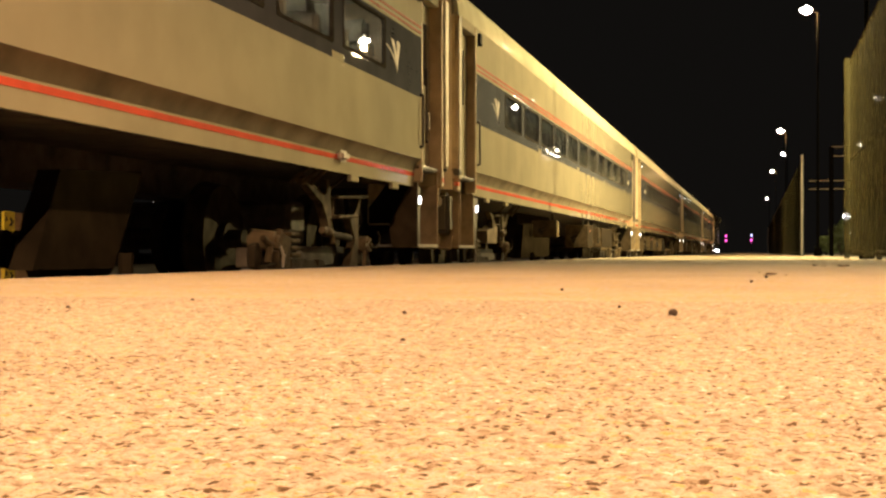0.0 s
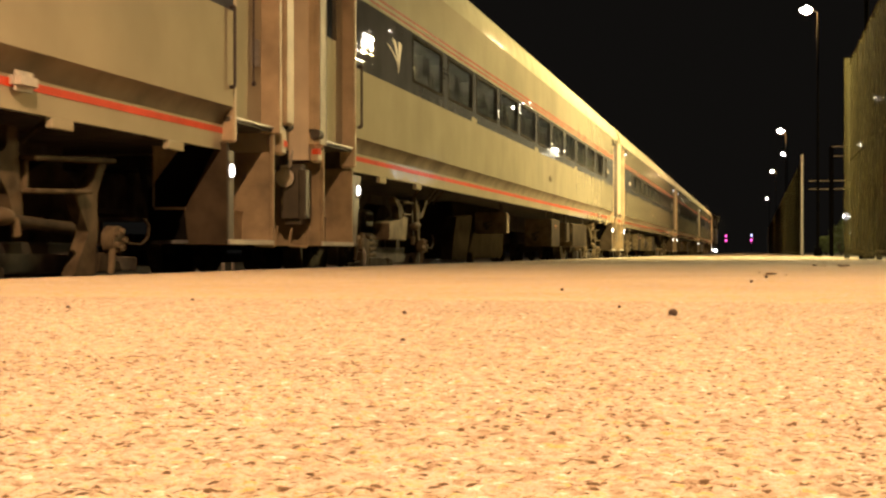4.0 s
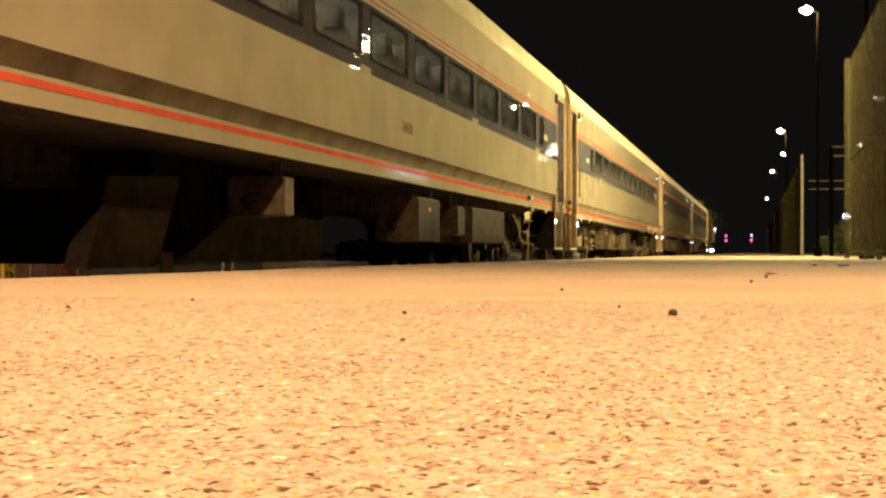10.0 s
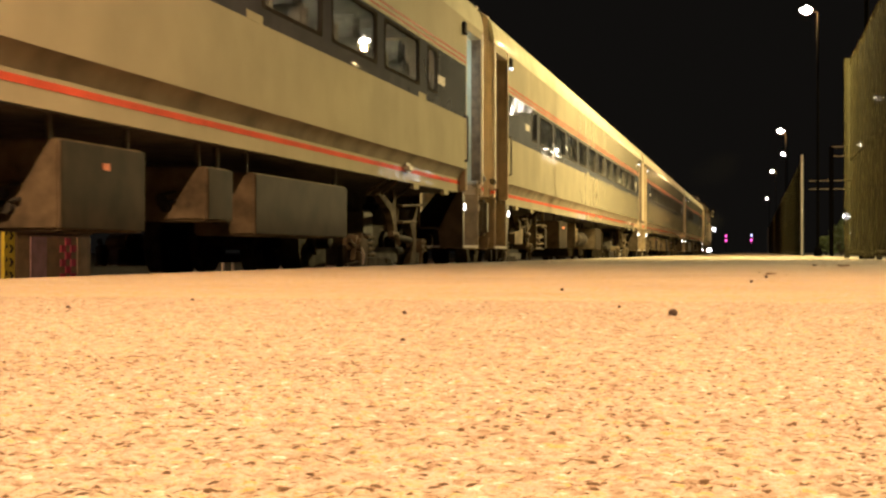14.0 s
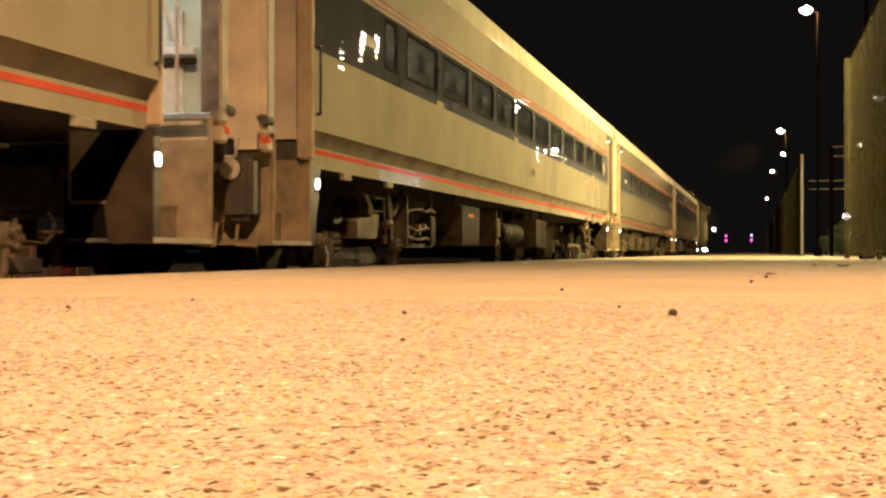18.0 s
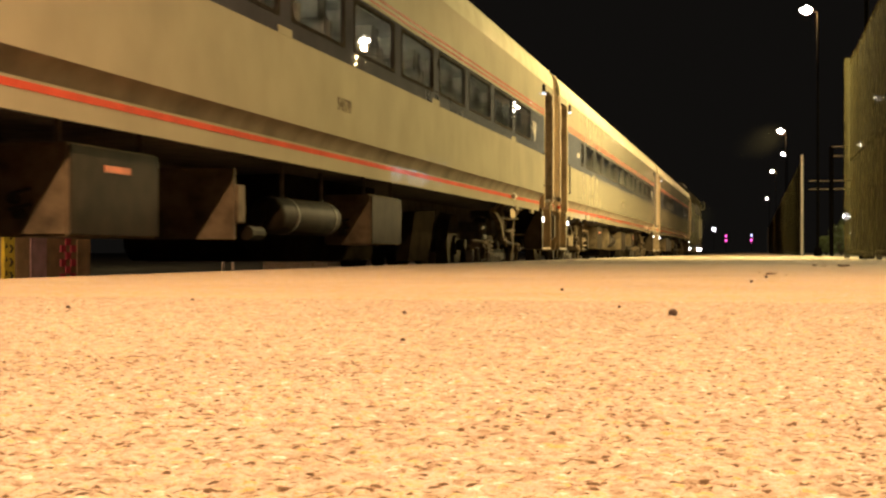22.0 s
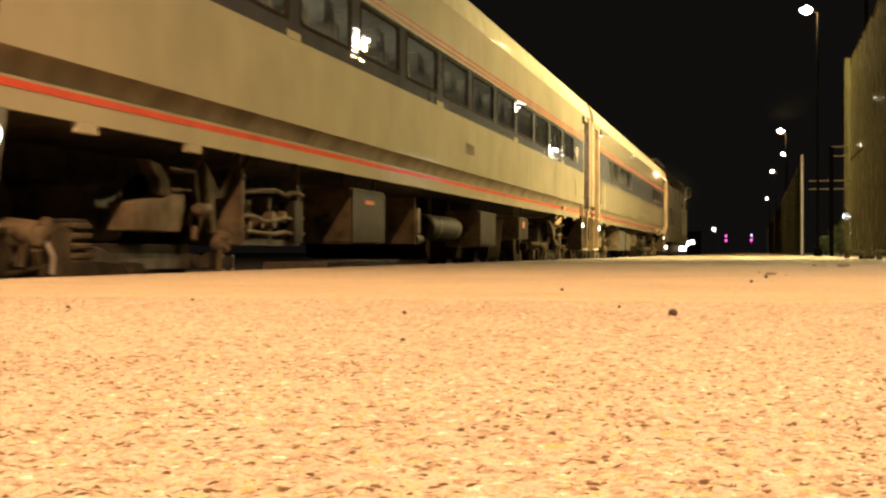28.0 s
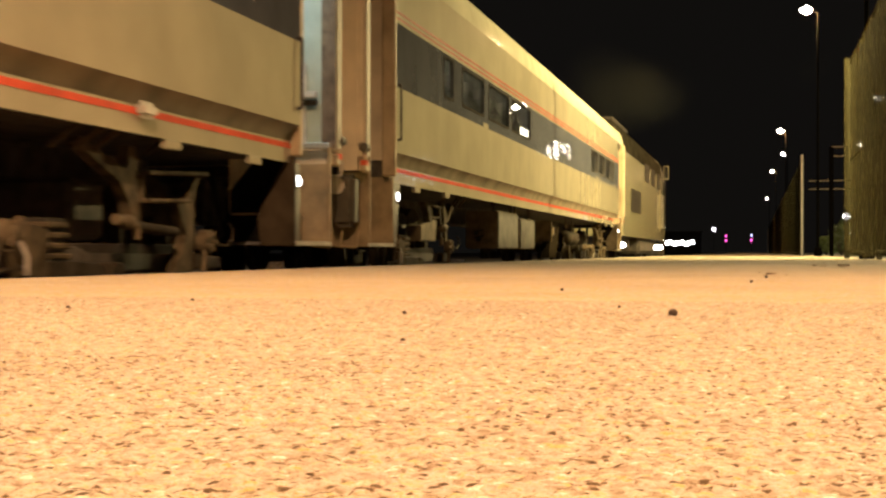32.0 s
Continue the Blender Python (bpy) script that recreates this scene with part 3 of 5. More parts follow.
def vestibule(car, flip, mode, hue):
    """One end of a coach. mode: closed, open or lit."""
    s = 1 if flip else -1

    def span(a, b):
        return (13 - b, 13 - a) if flip else (a - 13, b - 13)
    for side in (1, -1):
        def bx(name, xa, xb, a, b, z0, z1, mat, label="", bevel=0.0, parent=None):
            x0, x1 = sorted((side * xa, side * xb))
            return boxpart(name, (x0, x1, *span(a, b), z0, z1), mat, parent or car, label, bevel)
        closed = mode == "closed"
        if closed and flip:
            # trailing corner: a wide plate, a dark slot, then the door's own post
            bx("corner_post", 1.52, 1.655, 0.36, 0.55, 1.33, 3.30, "cornertan", bevel=0.02)
            bx("corner_slot", 1.46, 1.56, 0.552, 0.588, 1.25, 3.28, "rubber")
            bx("door_post", 1.47, 1.635, 0.59, 0.648, 1.25, 3.28, "cornertan", bevel=0.01)
        else:
            bx("corner_post", 1.46, 1.6, 0.38, 0.60 if closed else 0.53, 1.22, 3.30, "cornertan" if closed else "cream", bevel=0.035 if closed else 0.03)
            # thin tan face on the post's outer side, its dimness put into colour
            bx("corner_shade_face", 1.596, 1.606, 0.43 if closed else 0.395, 0.58 if closed else 0.52, 1.25, 3.28, "post", bevel=0.003)
            bx("door_seal", 1.47, 1.595, 0.605 if closed else 0.535, 0.64 if closed else 0.555, 1.25, 3.2, "rubber")
        bx("door_jamb", 1.46, 1.604, 1.435 if closed else 1.44, 1.498, 1.12, 3.30, "cornertan", bevel=0.015)
        bx("end_red_mark", 1.55, 1.604, 0.374, 0.46, 1.165, 1.215, "red")
        bx("corner_foot", 1.525, 1.6, 0.38, 0.52, 1.10, 1.218 if not (closed and flip) else 1.328, "cornertan", bevel=0.02)
        bx("door_header", 1.47, 1.6, 0.64 if closed else 0.53, 1.40, 3.18, 3.30, hue)
        if mode == "closed":
            bx("door_sill", 0.98, 1.575, 0.60, 1.5, 1.265, 1.30, "under")
            bx("sill_edge", 1.576, 1.59, 0.62, 1.5, 1.285, 1.306, "galv", bevel=0.004)
            bm = B()
            yr = s * (13 - 0.86)
            tube(bm, (side * 1.505, yr, 1.62), (side * 1.505, yr, 2.45), 0.007, 6)
            bmesh.ops.create_uvsphere(bm, u_segments=10, v_segments=6, radius=0.018, matrix=Matrix.Translation((side * 1.508, yr, 1.61)))
            part("door_chain", bm, "iron", car, "thin dark door chain with a bead", True)
        bx("vestibule_floor", 0.0, 0.98, 0.41, 1.5, 1.13, 1.29, "under")
        if mode == "closed":
            d = bx("vestibule_door", 1.45, 1.49, 0.655, 1.43, 1.31, 3.17, hue, bevel=0.006)
            w = bx("door_glass", 1.485, 1.495, 0.83, 1.22, 2.25, 2.95, "darkglass", parent=d)
            bx("door_handle", 1.49, 1.53, 0.78, 0.82, 1.75, 1.95, "steel", parent=d)
        else:
            lining = "teal" if mode == "lit" else "lobby"
            bx("vestibule_lining", 0.4, 1.45, 0.446, 0.452, 1.31, 3.2, lining)
            bx("sill_bar", 0.98, 1.56, 0.53, 0.60, 1.25, 1.30, "galv", "grey steel sill bar", bevel=0.008)
            bx("trap_door", 0.9, 1.30, 0.456, 0.492, 1.31, 2.02, "inside" if mode == "lit" else "lobby")
            bx("trap_latch", 0.86, 1.42, 0.494, 0.53, 1.64, 1.69, "boxgrey", bevel=0.008)
            bx("latch_shelf", 0.86, 1.42, 0.494, 0.55, 1.70, 1.765, "inside", bevel=0.012)
            for xa, za, xb, zb, r in ((1.30, 1.31, 1.30, 3.1, 0.014), (1.06, 2.5, 1.28, 1.80, 0.012)):
                bm = B()
                yr = s * (13 - 0.58)
                tube(bm, (side * xa, yr, za), (side * xb, yr, zb), r, 8)
                part("stanchion", bm, "pale", car, "pale painted grab rail", True)
            if mode == "lit":
                bx("vestibule_light", 0.5, 1.1, 0.85, 1.2, 3.14, 3.17, "fluo", "glowing fluorescent vestibule light")
        d = bx("door_indicator", 1.597, 1.64, 1.60, 1.71, 3.10, 3.24, "black", bevel=0.01)
        bx("indicator_lens", 1.60, 1.645, 1.615, 1.695, 3.075, 3.102, "indicator" if mode == "open" else "darkglass", parent=d)
        # step well
        pts = [(0.95, 0.40), (1.56, 0.40), (1.56, 1.115), (1.22, 1.115), (0.95, 0.78)]
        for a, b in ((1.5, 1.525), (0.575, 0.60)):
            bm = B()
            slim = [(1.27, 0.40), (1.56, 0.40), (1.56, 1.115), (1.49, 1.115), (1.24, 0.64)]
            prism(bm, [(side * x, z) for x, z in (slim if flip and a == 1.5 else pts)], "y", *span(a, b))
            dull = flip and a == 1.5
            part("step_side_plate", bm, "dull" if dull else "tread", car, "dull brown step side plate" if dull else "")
        # black plate added where the step well lies in deep shade
        if flip:
            bm = B()
            prism(bm, [(side * x, z) for x, z in pts], "y", *span(1.486, 1.497))
            part("well_shade_plate", bm, "well_shade", car)
        bx("well_post", 1.545, 1.578, 0.602, 0.63, 0.44, 1.26, "tread", bevel=0.005)
        # outer panel that carries the step light
        bm = B()
        panel = [(1.526, 0.40), (1.62, 0.40), (1.78, 1.06), (1.526, 1.06)] if not flip else [(1.40, 0.42), (1.499, 0.42), (1.499, 1.06), (1.40, 1.06)]
        prism(bm, [(s * (13 - a), z) for a, z in panel], "x", *sorted((side * 1.548, side * 1.563)))
        part("light_panel", bm, "flap", car)
        bx("step_tread", 0.97, 1.56, 0.60, 1.5, 0.405, 0.43, "steel")
        bx("step_riser", 1.295, 1.31, 0.60, 1.5, 0.43, 0.645, "tread", "dusty worn step riser")
        bx("step_tread", 1.0, 1.318, 0.60, 1.5, 0.645, 0.665, "tread")
        bx("step_riser", 0.985, 1.0, 0.60, 1.5, 0.665, 1.12, "tread")
        bx("step_edge", 1.555, 1.575, 0.60, 1.5, 0.40, 0.435, "bright")
        bm = B()
        y = s * (13 - (1.46 if flip else 1.66))
        bx("light_bezel", 1.56, 1.568, (1.42 if flip else 1.62), (1.498 if flip else 1.70), 0.85, 0.99, "under", bevel=0.003)
        bmesh.ops.create_uvsphere(bm, u_segments=12, v_segments=8, radius=0.04, matrix=Matrix.Translation((side * 1.572, y, 0.92)) @ Matrix.Diagonal((0.5, 0.75, 1.15, 1)))
        part("step_light", bm, "stepglow", car, "glowing white step light", True)
        for yy, z0, z1 in ((1.56, 1.50, 2.06),):
            bm = B()
            y = s * (13 - yy)
            tube(bm, (side * 1.635, y, z0), (side * 1.635, y, z1), 0.012, 8)
            for z in (z0, z1):
                tube(bm, (side * 1.59, y, z), (side * 1.637, y, z), 0.014, 8)
            part("grab_rail", bm, "iron", car, "dark iron grab rail")
        bm = B()
        yb = s * (13 - (0.36 if flip else 0.41))
        tube(bm, (side * 1.585, yb - 0.06, 1.335), (side * 1.585, yb + 0.06, 1.335), 0.042, 16)
        box(bm, *sorted((side * 1.49, side * 1.585)), yb - 0.03, yb + 0.03, 1.345, 1.38)
        part("corner_buffer", bm, "under", car, "dark round corner buffer", True)
        bm = B()
        box(bm, *sorted((side * 0.78, side * 0.93)), *span(0.36, 0.57), 0.40, 1.12)
        bevelled(bm, 0.03)
        part("end_bracket", bm, "tread", car)
        if not flip:
            bm = B()
            box(bm, *sorted((side * 1.27, side * 1.50)), *span(0.32, 0.56), 0.58, 1.085)
            bevelled(bm, 0.05, 3)
            part("rubber_flap", bm, "flap", car, "", True)
        bm = B()
        yl = s * (13 - 0.40)
        loop = [(side * 1.36, yl, 0.55), (side * 1.34, yl, 0.40), (side * 1.50, yl, 0.39), (side * 1.52, yl, 0.55)]
        for u, w in zip(loop, loop[1:]):
            tube(bm, u, w, 0.013, 8)
        part("safety_loop", bm, "tread", car)
        bx("notice_plate", 1.0, 1.12, 1.482, 1.497, 1.62, 1.70, "boxgrey")
    boxpart("end_wall", (-1.52, 1.52, *span(0.372, 0.44), 1.12, 3.66), "cream", car)
    boxpart("end_sill", (-1.3, 1.3, *span(0.22, 0.40), 1.02, 1.18), "under", car, bevel=0.02)
    for i in range(4):
        a = 0.02 + i * 0.095
        w = 0.62 if i % 2 else 0.57
        bm = B()
        box(bm, -w, w, *span(a, a + 0.088), 1.24, 3.46 if i % 2 else 3.42)
        bevelled(bm, 0.02)
        part("bellows_fold", bm, "cream" if i in (0, 2) else "rubber", car)
    bm = B()
    box(bm, -0.17, 0.17, *span(0.18, 1.6), 0.66, 0.98)
    box(bm, -0.22, 0.22, *span(0.0, 0.25), 0.60, 1.02)
    bevelled(bm, 0.03)
    part("coupler", bm, "under", car)
    for x in (0.42, -0.42, 0.62):
        bm = B()
        y0 = s * (13 - 0.5)
        p = [(x, y0, 1.02), (x, s * (13 - 0.35), 0.72), (x * 0.9, s * (13 - 0.15), 0.52), (x * 0.8, s * 13, 0.50)]
        for a, b in zip(p, p[1:]):
            tube(bm, a, b, 0.028, 8)
        part("air_hose", bm, "frame", car)
    bm = B()
    tube(bm, (0.25, s * (13 - 0.30), 1.06), (1.38, s * (13 - 0.30), 1.06), 0.013, 6)
    tube(bm, (1.38, s * (13 - 0.30), 1.06), (1.40, s * (13 - 0.30), 1.20), 0.013, 6)
    part("uncoupling_lever", bm, "bright", car)
    boxpart("end_beam", (-1.34, 1.34, *span(0.30, 0.395), 1.05, 1.20), "black", car)
    bm = B()
    tube(bm, (1.34, s * (13 - 0.36), 0.97), (1.34, s * (13 - 0.28), 0.97), 0.082, 18)
    tube(bm, (1.34, s * (13 - 0.28), 0.97), (1.34, s * (13 - 0.255), 0.97), 0.06, 16)
    box(bm, 1.32, 1.36, *span(0.24, 0.30), 0.98, 1.05)
    plug = part("electric_plug", bm, "pale", car, "pale round electric plug cover", True)
    bm = B()
    lathe(bm, [(-0.012, 0.086), (0.012, 0.086)], 20)
    bmesh.ops.rotate(bm, verts=bm.verts, matrix=Matrix.Rotation(math.pi / 2, 3, "Z"))
    bmesh.ops.translate(bm, verts=bm.verts, vec=(1.34, s * (13 - 0.30), 0.97))
    part("retaining_ring", bm, "grime", plug)


def truck(car, flip):
    s = 1 if flip else -1
    yc = s * 9.06
    bm = B()
    box(bm, -1.02, 1.02, yc - 0.22, yc + 0.22, 0.42, 0.82)
    bevelled(bm, 0.04)
    tr = part("truck", bm, "under", car, "sooty steel four-wheel truck")

    def flat(name, pts, x0, x1, mat="grime"):
        bm = B()
        prism(bm, [(yc + s * u, z) for u, z in pts], "x", *sorted((x0, x1)))
        bevelled(bm, 0.008)
        return part(name, bm, mat, tr)
    for d in (-1.295, 1.295):
        bm = B()
        prof = [(-1.0, 0.08), (-0.87, 0.08), (-0.87, 0.14), (-0.82, 0.14), (-0.82, 0.40), (-0.82, 0.457), (-0.70, 0.46), (-0.665, 0.485), (-0.64, 0.485), (-0.64, 0.41), (-0.70, 0.36), (-0.72, 0.14), (-0.64, 0.10), (-0.40, 0.09), (-0.39, 0.33), (-0.30, 0.33), (-0.29, 0.09)]
        lathe(bm, prof + [(-x, r) for x, r in prof[::-1]])
        ob = part("wheelset", bm, "grime", tr, "worn steel wheels on their axle", True)
        ob.location = (0, yc + d, 0.457)
        WHEELS.append(ob)
    for side in (-1, 1):
        a, b = side * 1.24, side * 1.32

        def slab(name, pts, x0, x1, mat, bev=0.008):
            """A plate in the truck's own length, the same way round at both ends."""
            bm = B()
            prism(bm, [(yc + w, z) for w, z in pts], "x", *sorted((side * x0, side * x1)))
            bevelled(bm, bev)
            return part(name, bm, mat, tr)

        def bar(name, ends, r, mat, label=""):
            bm = B()
            for (x0, w0, z0), (x1, w1, z1) in zip(ends, ends[1:]):
                tube(bm, (side * x0, yc + w0, z0), (side * x1, yc + w1, z1), r, 8)
            return part(name, bm, mat, tr, label, True)
        slab("equaliser_beam", [(-1.75, 0.22), (1.75, 0.22), (1.75, 0.31), (1.1, 0.33), (-0.35, 0.33), (-0.5, 0.38), (-1.75, 0.38)], 1.10, 1.2, "under")
        # rubber springs beside the axle, with their end plate and seat
        slab("spring_end_plate", [(-1.31, 0.20), (-1.07, 0.20), (-1.06, 0.47), (-1.24, 0.50), (-1.31, 0.42)], 1.22, 1.33, "arm")
        for k in range(4):
            z = 0.30 + k * 0.06
            slab("spring_plate", [(-1.05, z), (-0.80 - 0.012 * k, z), (-0.79 - 0.012 * k, z + 0.02), (-0.80 - 0.012 * k, z + 0.036), (-1.05, z + 0.036)], 1.16, 1.33, "arm")
            slab("spring_rubber", [(-1.05, z + 0.037), (-0.83, z + 0.037), (-0.83, z + 0.058), (-1.05, z + 0.058)], 1.17, 1.30, "frame", 0.003)
        slab("spring_seat", [(-1.05, 0.20), (-0.34, 0.20), (-0.42, 0.275), (-0.80, 0.29), (-1.05, 0.29)], 1.18, 1.33, "grime")
        slab("foot_bracket", [(-0.24, 0.20), (-0.02, 0.20), (-0.06, 0.27), (-0.20, 0.28)], 1.18, 1.30, "grime")
        slab("spring_beam", [(-0.75, 0.30), (1.0, 0.30), (1.0, 0.40), (-0.75, 0.40)], 1.06, 1.16, "black")
        # axle end with its brake gear
        bm = B()
        tube(bm, (side * 1.12, yc - 1.46, 0.44), (side * 1.34, yc - 1.46, 0.44), 0.10, 16, 0.075)
        tube(bm, (side * 1.34, yc - 1.46, 0.44), (side * 1.37, yc - 1.46, 0.44), 0.045, 12)
        part("axle_cap", bm, "dust", tr, "", True)
        bar("brake_lever", [(1.34, -1.38, 0.52), (1.36, -1.52, 0.36), (1.33, -1.44, 0.22)], 0.032, "arm", "dusty bent brake lever")
        bar("brake_lever", [(1.32, -1.72, 0.46), (1.35, -1.62, 0.40), (1.34, -1.66, 0.26)], 0.028, "arm", "dusty bent brake lever")
        slab("brake_shoe", [(-1.84, 0.22), (-1.72, 0.20), (-1.66, 0.33), (-1.74, 0.42), (-1.85, 0.40)], 1.24, 1.30, "grime")
        bar("brake_rod", [(1.34, -1.36, 0.26), (1.34, -1.60, 0.24), (1.32, -1.80, 0.22)], 0.018, "grime")
        bar("wheel_slip_cable", [(1.35, -1.40, 0.40), (1.37, -1.36, 0.32), (1.35, -1.33, 0.22)], 0.012, "pale", "pale sensor cable")
        # slack adjuster at the other axle
        bm = B()
        tube(bm, (side * 1.28, yc + 1.17, 0.42), (side * 1.36, yc + 1.17, 0.42), 0.085, 14)
        for k in range(5):
            t = k * 1.257
            tube(bm, (side * 1.36, yc + 1.17 + 0.055 * math.cos(t), 0.42 + 0.055 * math.sin(t)), (side * 1.385, yc + 1.17 + 0.055 * math.cos(t), 0.42 + 0.055 * math.sin(t)), 0.018, 8)
        tube(bm, (side * 1.34, yc + 1.12, 0.36), (side * 1.34, yc + 1.10, 0.21), 0.022, 8)
        part("slack_adjuster", bm, "dust", tr, "", True)
        bar("hose_hook", [(1.36, 1.28, 0.40), (1.37, 1.45, 0.39), (1.37, 1.56, 0.44), (1.37, 1.57, 0.51), (1.36, 1.52, 0.56)], 0.009, "grime")
        slab("brake_head", [(1.05, 0.22), (1.24, 0.22), (1.28, 0.34), (1.08, 0.34)], 1.18, 1.28, "grime")
        # hangers between truck and car body: they lean inwards from the coupling
        if flip:
            flat("swing_hanger", [(-0.045, 1.02), (-0.05, 0.90), (-0.10, 0.86), (-0.66, 1.03), (-0.74, 0.985), (-0.16, 0.79), (-0.03, 0.66), (0.03, 0.50), (0.13, 0.50), (0.085, 0.74), (0.07, 0.90), (0.065, 1.02)], a, b, "arm")
            flat("bracket_top", [(0.14, 0.845), (1.10, 0.885), (1.10, 0.915), (0.14, 0.872)], a, side * 1.38, "arm")
            flat("bracket_post", [(0.14, 0.68), (0.18, 0.68), (0.18, 0.845), (0.14, 0.845)], a, b, "arm")
            flat("bracket_foot", [(0.14, 0.66), (0.80, 0.685), (0.80, 0.71), (0.14, 0.69)], a, side * 1.38, "arm")
            flat("brace_leg", [(1.0, 0.885), (0.88, 0.73), (0.68, 0.69), (0.86, 0.46), (0.66, 0.20), (0.94, 0.20), (0.98, 0.46), (0.95, 0.70), (1.09, 0.885)], a, b, "arm")
            knob, rod = -0.16, 0.60
        else:
            flat("swing_hanger", [(-0.90, 1.0), (-0.92, 0.80), (-1.02, 0.48), (-1.12, 0.48), (-1.06, 0.74), (-1.20, 0.82), (-1.42, 0.98), (-1.50, 0.95), (-1.22, 0.74)], a, b, "arm")
            flat("bracket_top", [(-0.22, 0.895), (-0.66, 0.895), (-0.66, 0.92), (-0.22, 0.92)], a, side * 1.36, "arm")
            flat("bracket_foot", [(-0.30, 0.75), (-0.62, 0.765), (-0.62, 0.785), (-0.30, 0.78)], a, side * 1.34, "arm")
            flat("hook_plate", [(0.08, 0.95), (-0.02, 0.955), (-0.20, 0.92), (-0.30, 0.80), (-0.36, 0.72), (-0.16, 0.72), (-0.12, 0.84)], a, b, "arm")
            flat("brake_unit", [(0.27, 0.48), (0.27, 0.66), (0.10, 0.69), (-0.20, 0.70), (-0.36, 0.75), (-0.54, 0.745), (-0.52, 0.62), (-0.46, 0.48)], side * 1.14, b, "dust")
            flat("brace_bar", [(-0.70, 0.90), (-0.76, 0.90), (-0.84, 0.52), (-0.78, 0.50)], a, b, "grime")
            knob, rod = -0.70, -0.35
        yk = yc + s * knob
        bm = B()
        bmesh.ops.create_icosphere(bm, subdivisions=2, radius=0.06, matrix=Matrix.Translation((side * 1.36, yk, 0.53 if flip else 0.64)) @ Matrix.Diagonal((1.0, 1.5, 0.85, 1)))
        tube(bm, (side * 1.36, yk - s * 0.15, 0.545 if flip else 0.66), (side * 1.36, yk, 0.53 if flip else 0.64), 0.035, 10)
        tube(bm, (side * 1.37, yk + s * 0.10, 0.52), (side * 1.37, yk + s * 0.13, 0.43), 0.025, 8)
        part("levelling_valve", bm, "dust", tr, "dusty levelling valve", True)
        if flip:
            bm = B()
            tube(bm, (side * 1.34, yk + s * 0.12, 0.51), (side * 1.34, yc + s * rod, 0.48), 0.036, 12)
            part("damper", bm, "grime", tr, "", True)
        o = 0.0 if flip else -0.85
        for u in (-1.0, -0.72, -0.52, 0.12):
            bm = B()
            tube(bm, (side * 1.30, yc + s * (u + o), 0.94), (side * 1.46, yc + s * (u + o + 0.10), 1.10), 0.016, 6)
            part("stay_rod", bm, "arm", tr)


# underfloor equipment; y runs from the car's leading coupling
def gear_box(y0, y1, z0, z1, mat="boxgrey", depth=0.5, x=1.40, plate="", name="equipment_box"):
    def make(car):
        bm = B()
        box(bm, x - depth, x, y0 - 13, y1 - 13, z0, z1)
        bevelled(bm, 0.018, 2)
        b = part(name, bm, "dust", car)
        for e in (0.06, y1 - y0 - 0.06):
            bm = B()
            tube(bm, (x - 0.1, y0 - 13 + e, z1 - 0.01), (x - 0.1, y0 - 13 + e, 1.12), 0.02, 6)
            part("hanger_strap", bm, "under", b)
        # front cover, usually far darker than the box's ends
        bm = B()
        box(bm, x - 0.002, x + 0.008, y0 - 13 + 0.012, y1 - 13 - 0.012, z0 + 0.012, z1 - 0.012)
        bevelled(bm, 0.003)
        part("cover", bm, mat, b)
        for k in range(2):
            bm = B()
            zz = z0 + (z1 - z0) * (0.25 + 0.16 * k)
            tube(bm, (x - 0.30 - 0.03 * k, y0 - 13 - 0.05, zz), (x - 0.30 - 0.03 * k, y0 - 13 + 0.01, zz), 0.035, 10)
            tube(bm, (x - 0.36, y0 - 13 - 0.03, zz + 0.02), (x - 0.22, y0 - 13 - 0.03, zz + 0.05), 0.012, 6)
            part("cable_gland", bm, "frame", b)
        if plate:
            yc = (y0 + y1) / 2 - 13
            w = {"wide": 0.17, "small": 0.07, "tiny": 0.04}[plate]
            h = {"wide": 0.02, "small": 0.05, "tiny": 0.02}[plate]
            boxpart("warning_plate", (x + 0.004, x + 0.012, yc - w, yc + w, z1 - 0.13 - h, z1 - 0.13 + h), "orange", b, "orange warning plate")
    return make


def tank(y0, y1, z, r, x=1.15):
    def make(car):
        bm = B()
        prof = [(0.0, 0.02), (0.02, r * 0.6), (0.07, r * 0.9), (0.14, r), (y1 - y0 - 0.14, r), (y1 - y0 - 0.07, r * 0.9), (y1 - y0 - 0.02, r * 0.6), (y1 - y0, 0.02)]
        lathe(bm, prof, 20)
        bmesh.ops.rotate(bm, verts=bm.verts, matrix=Matrix.Rotation(math.pi / 2, 3, "Z"))
        bmesh.ops.translate(bm, verts=bm.verts, vec=(x, y0 - 13, z))
        t = part("air_tank", bm, "boxgrey", car, "dusty grey cylindrical air tank", True)
        for f in (0.25, 0.85):
            bm = B()
            y = y0 - 13 + f * (y1 - y0)
            lathe(bm, [(-0.025, r + 0.006), (0.025, r + 0.006)], 20)
            bmesh.ops.rotate(bm, verts=bm.verts, matrix=Matrix.Rotation(math.pi / 2, 3, "Z"))
            bmesh.ops.translate(bm, verts=bm.verts, vec=(x, y, z))
            tube(bm, (x, y, z + r), (x, y, 1.12), 0.02, 6)
            part("tank_strap", bm, "under", t)
        bm = B()
        tube(bm, (x + 0.02, y0 - 13 - 0.45, z - 0.16), (x + 0.02, y0 - 13 - 0.15, z - 0.16), 0.06, 10)
        tube(bm, (x, y0 - 13 - 0.2, z - 0.16), (x, y0 - 13 + 0.02, z), 0.02, 8)
        part("drain_valve", bm, "boxgrey", t)
    return make


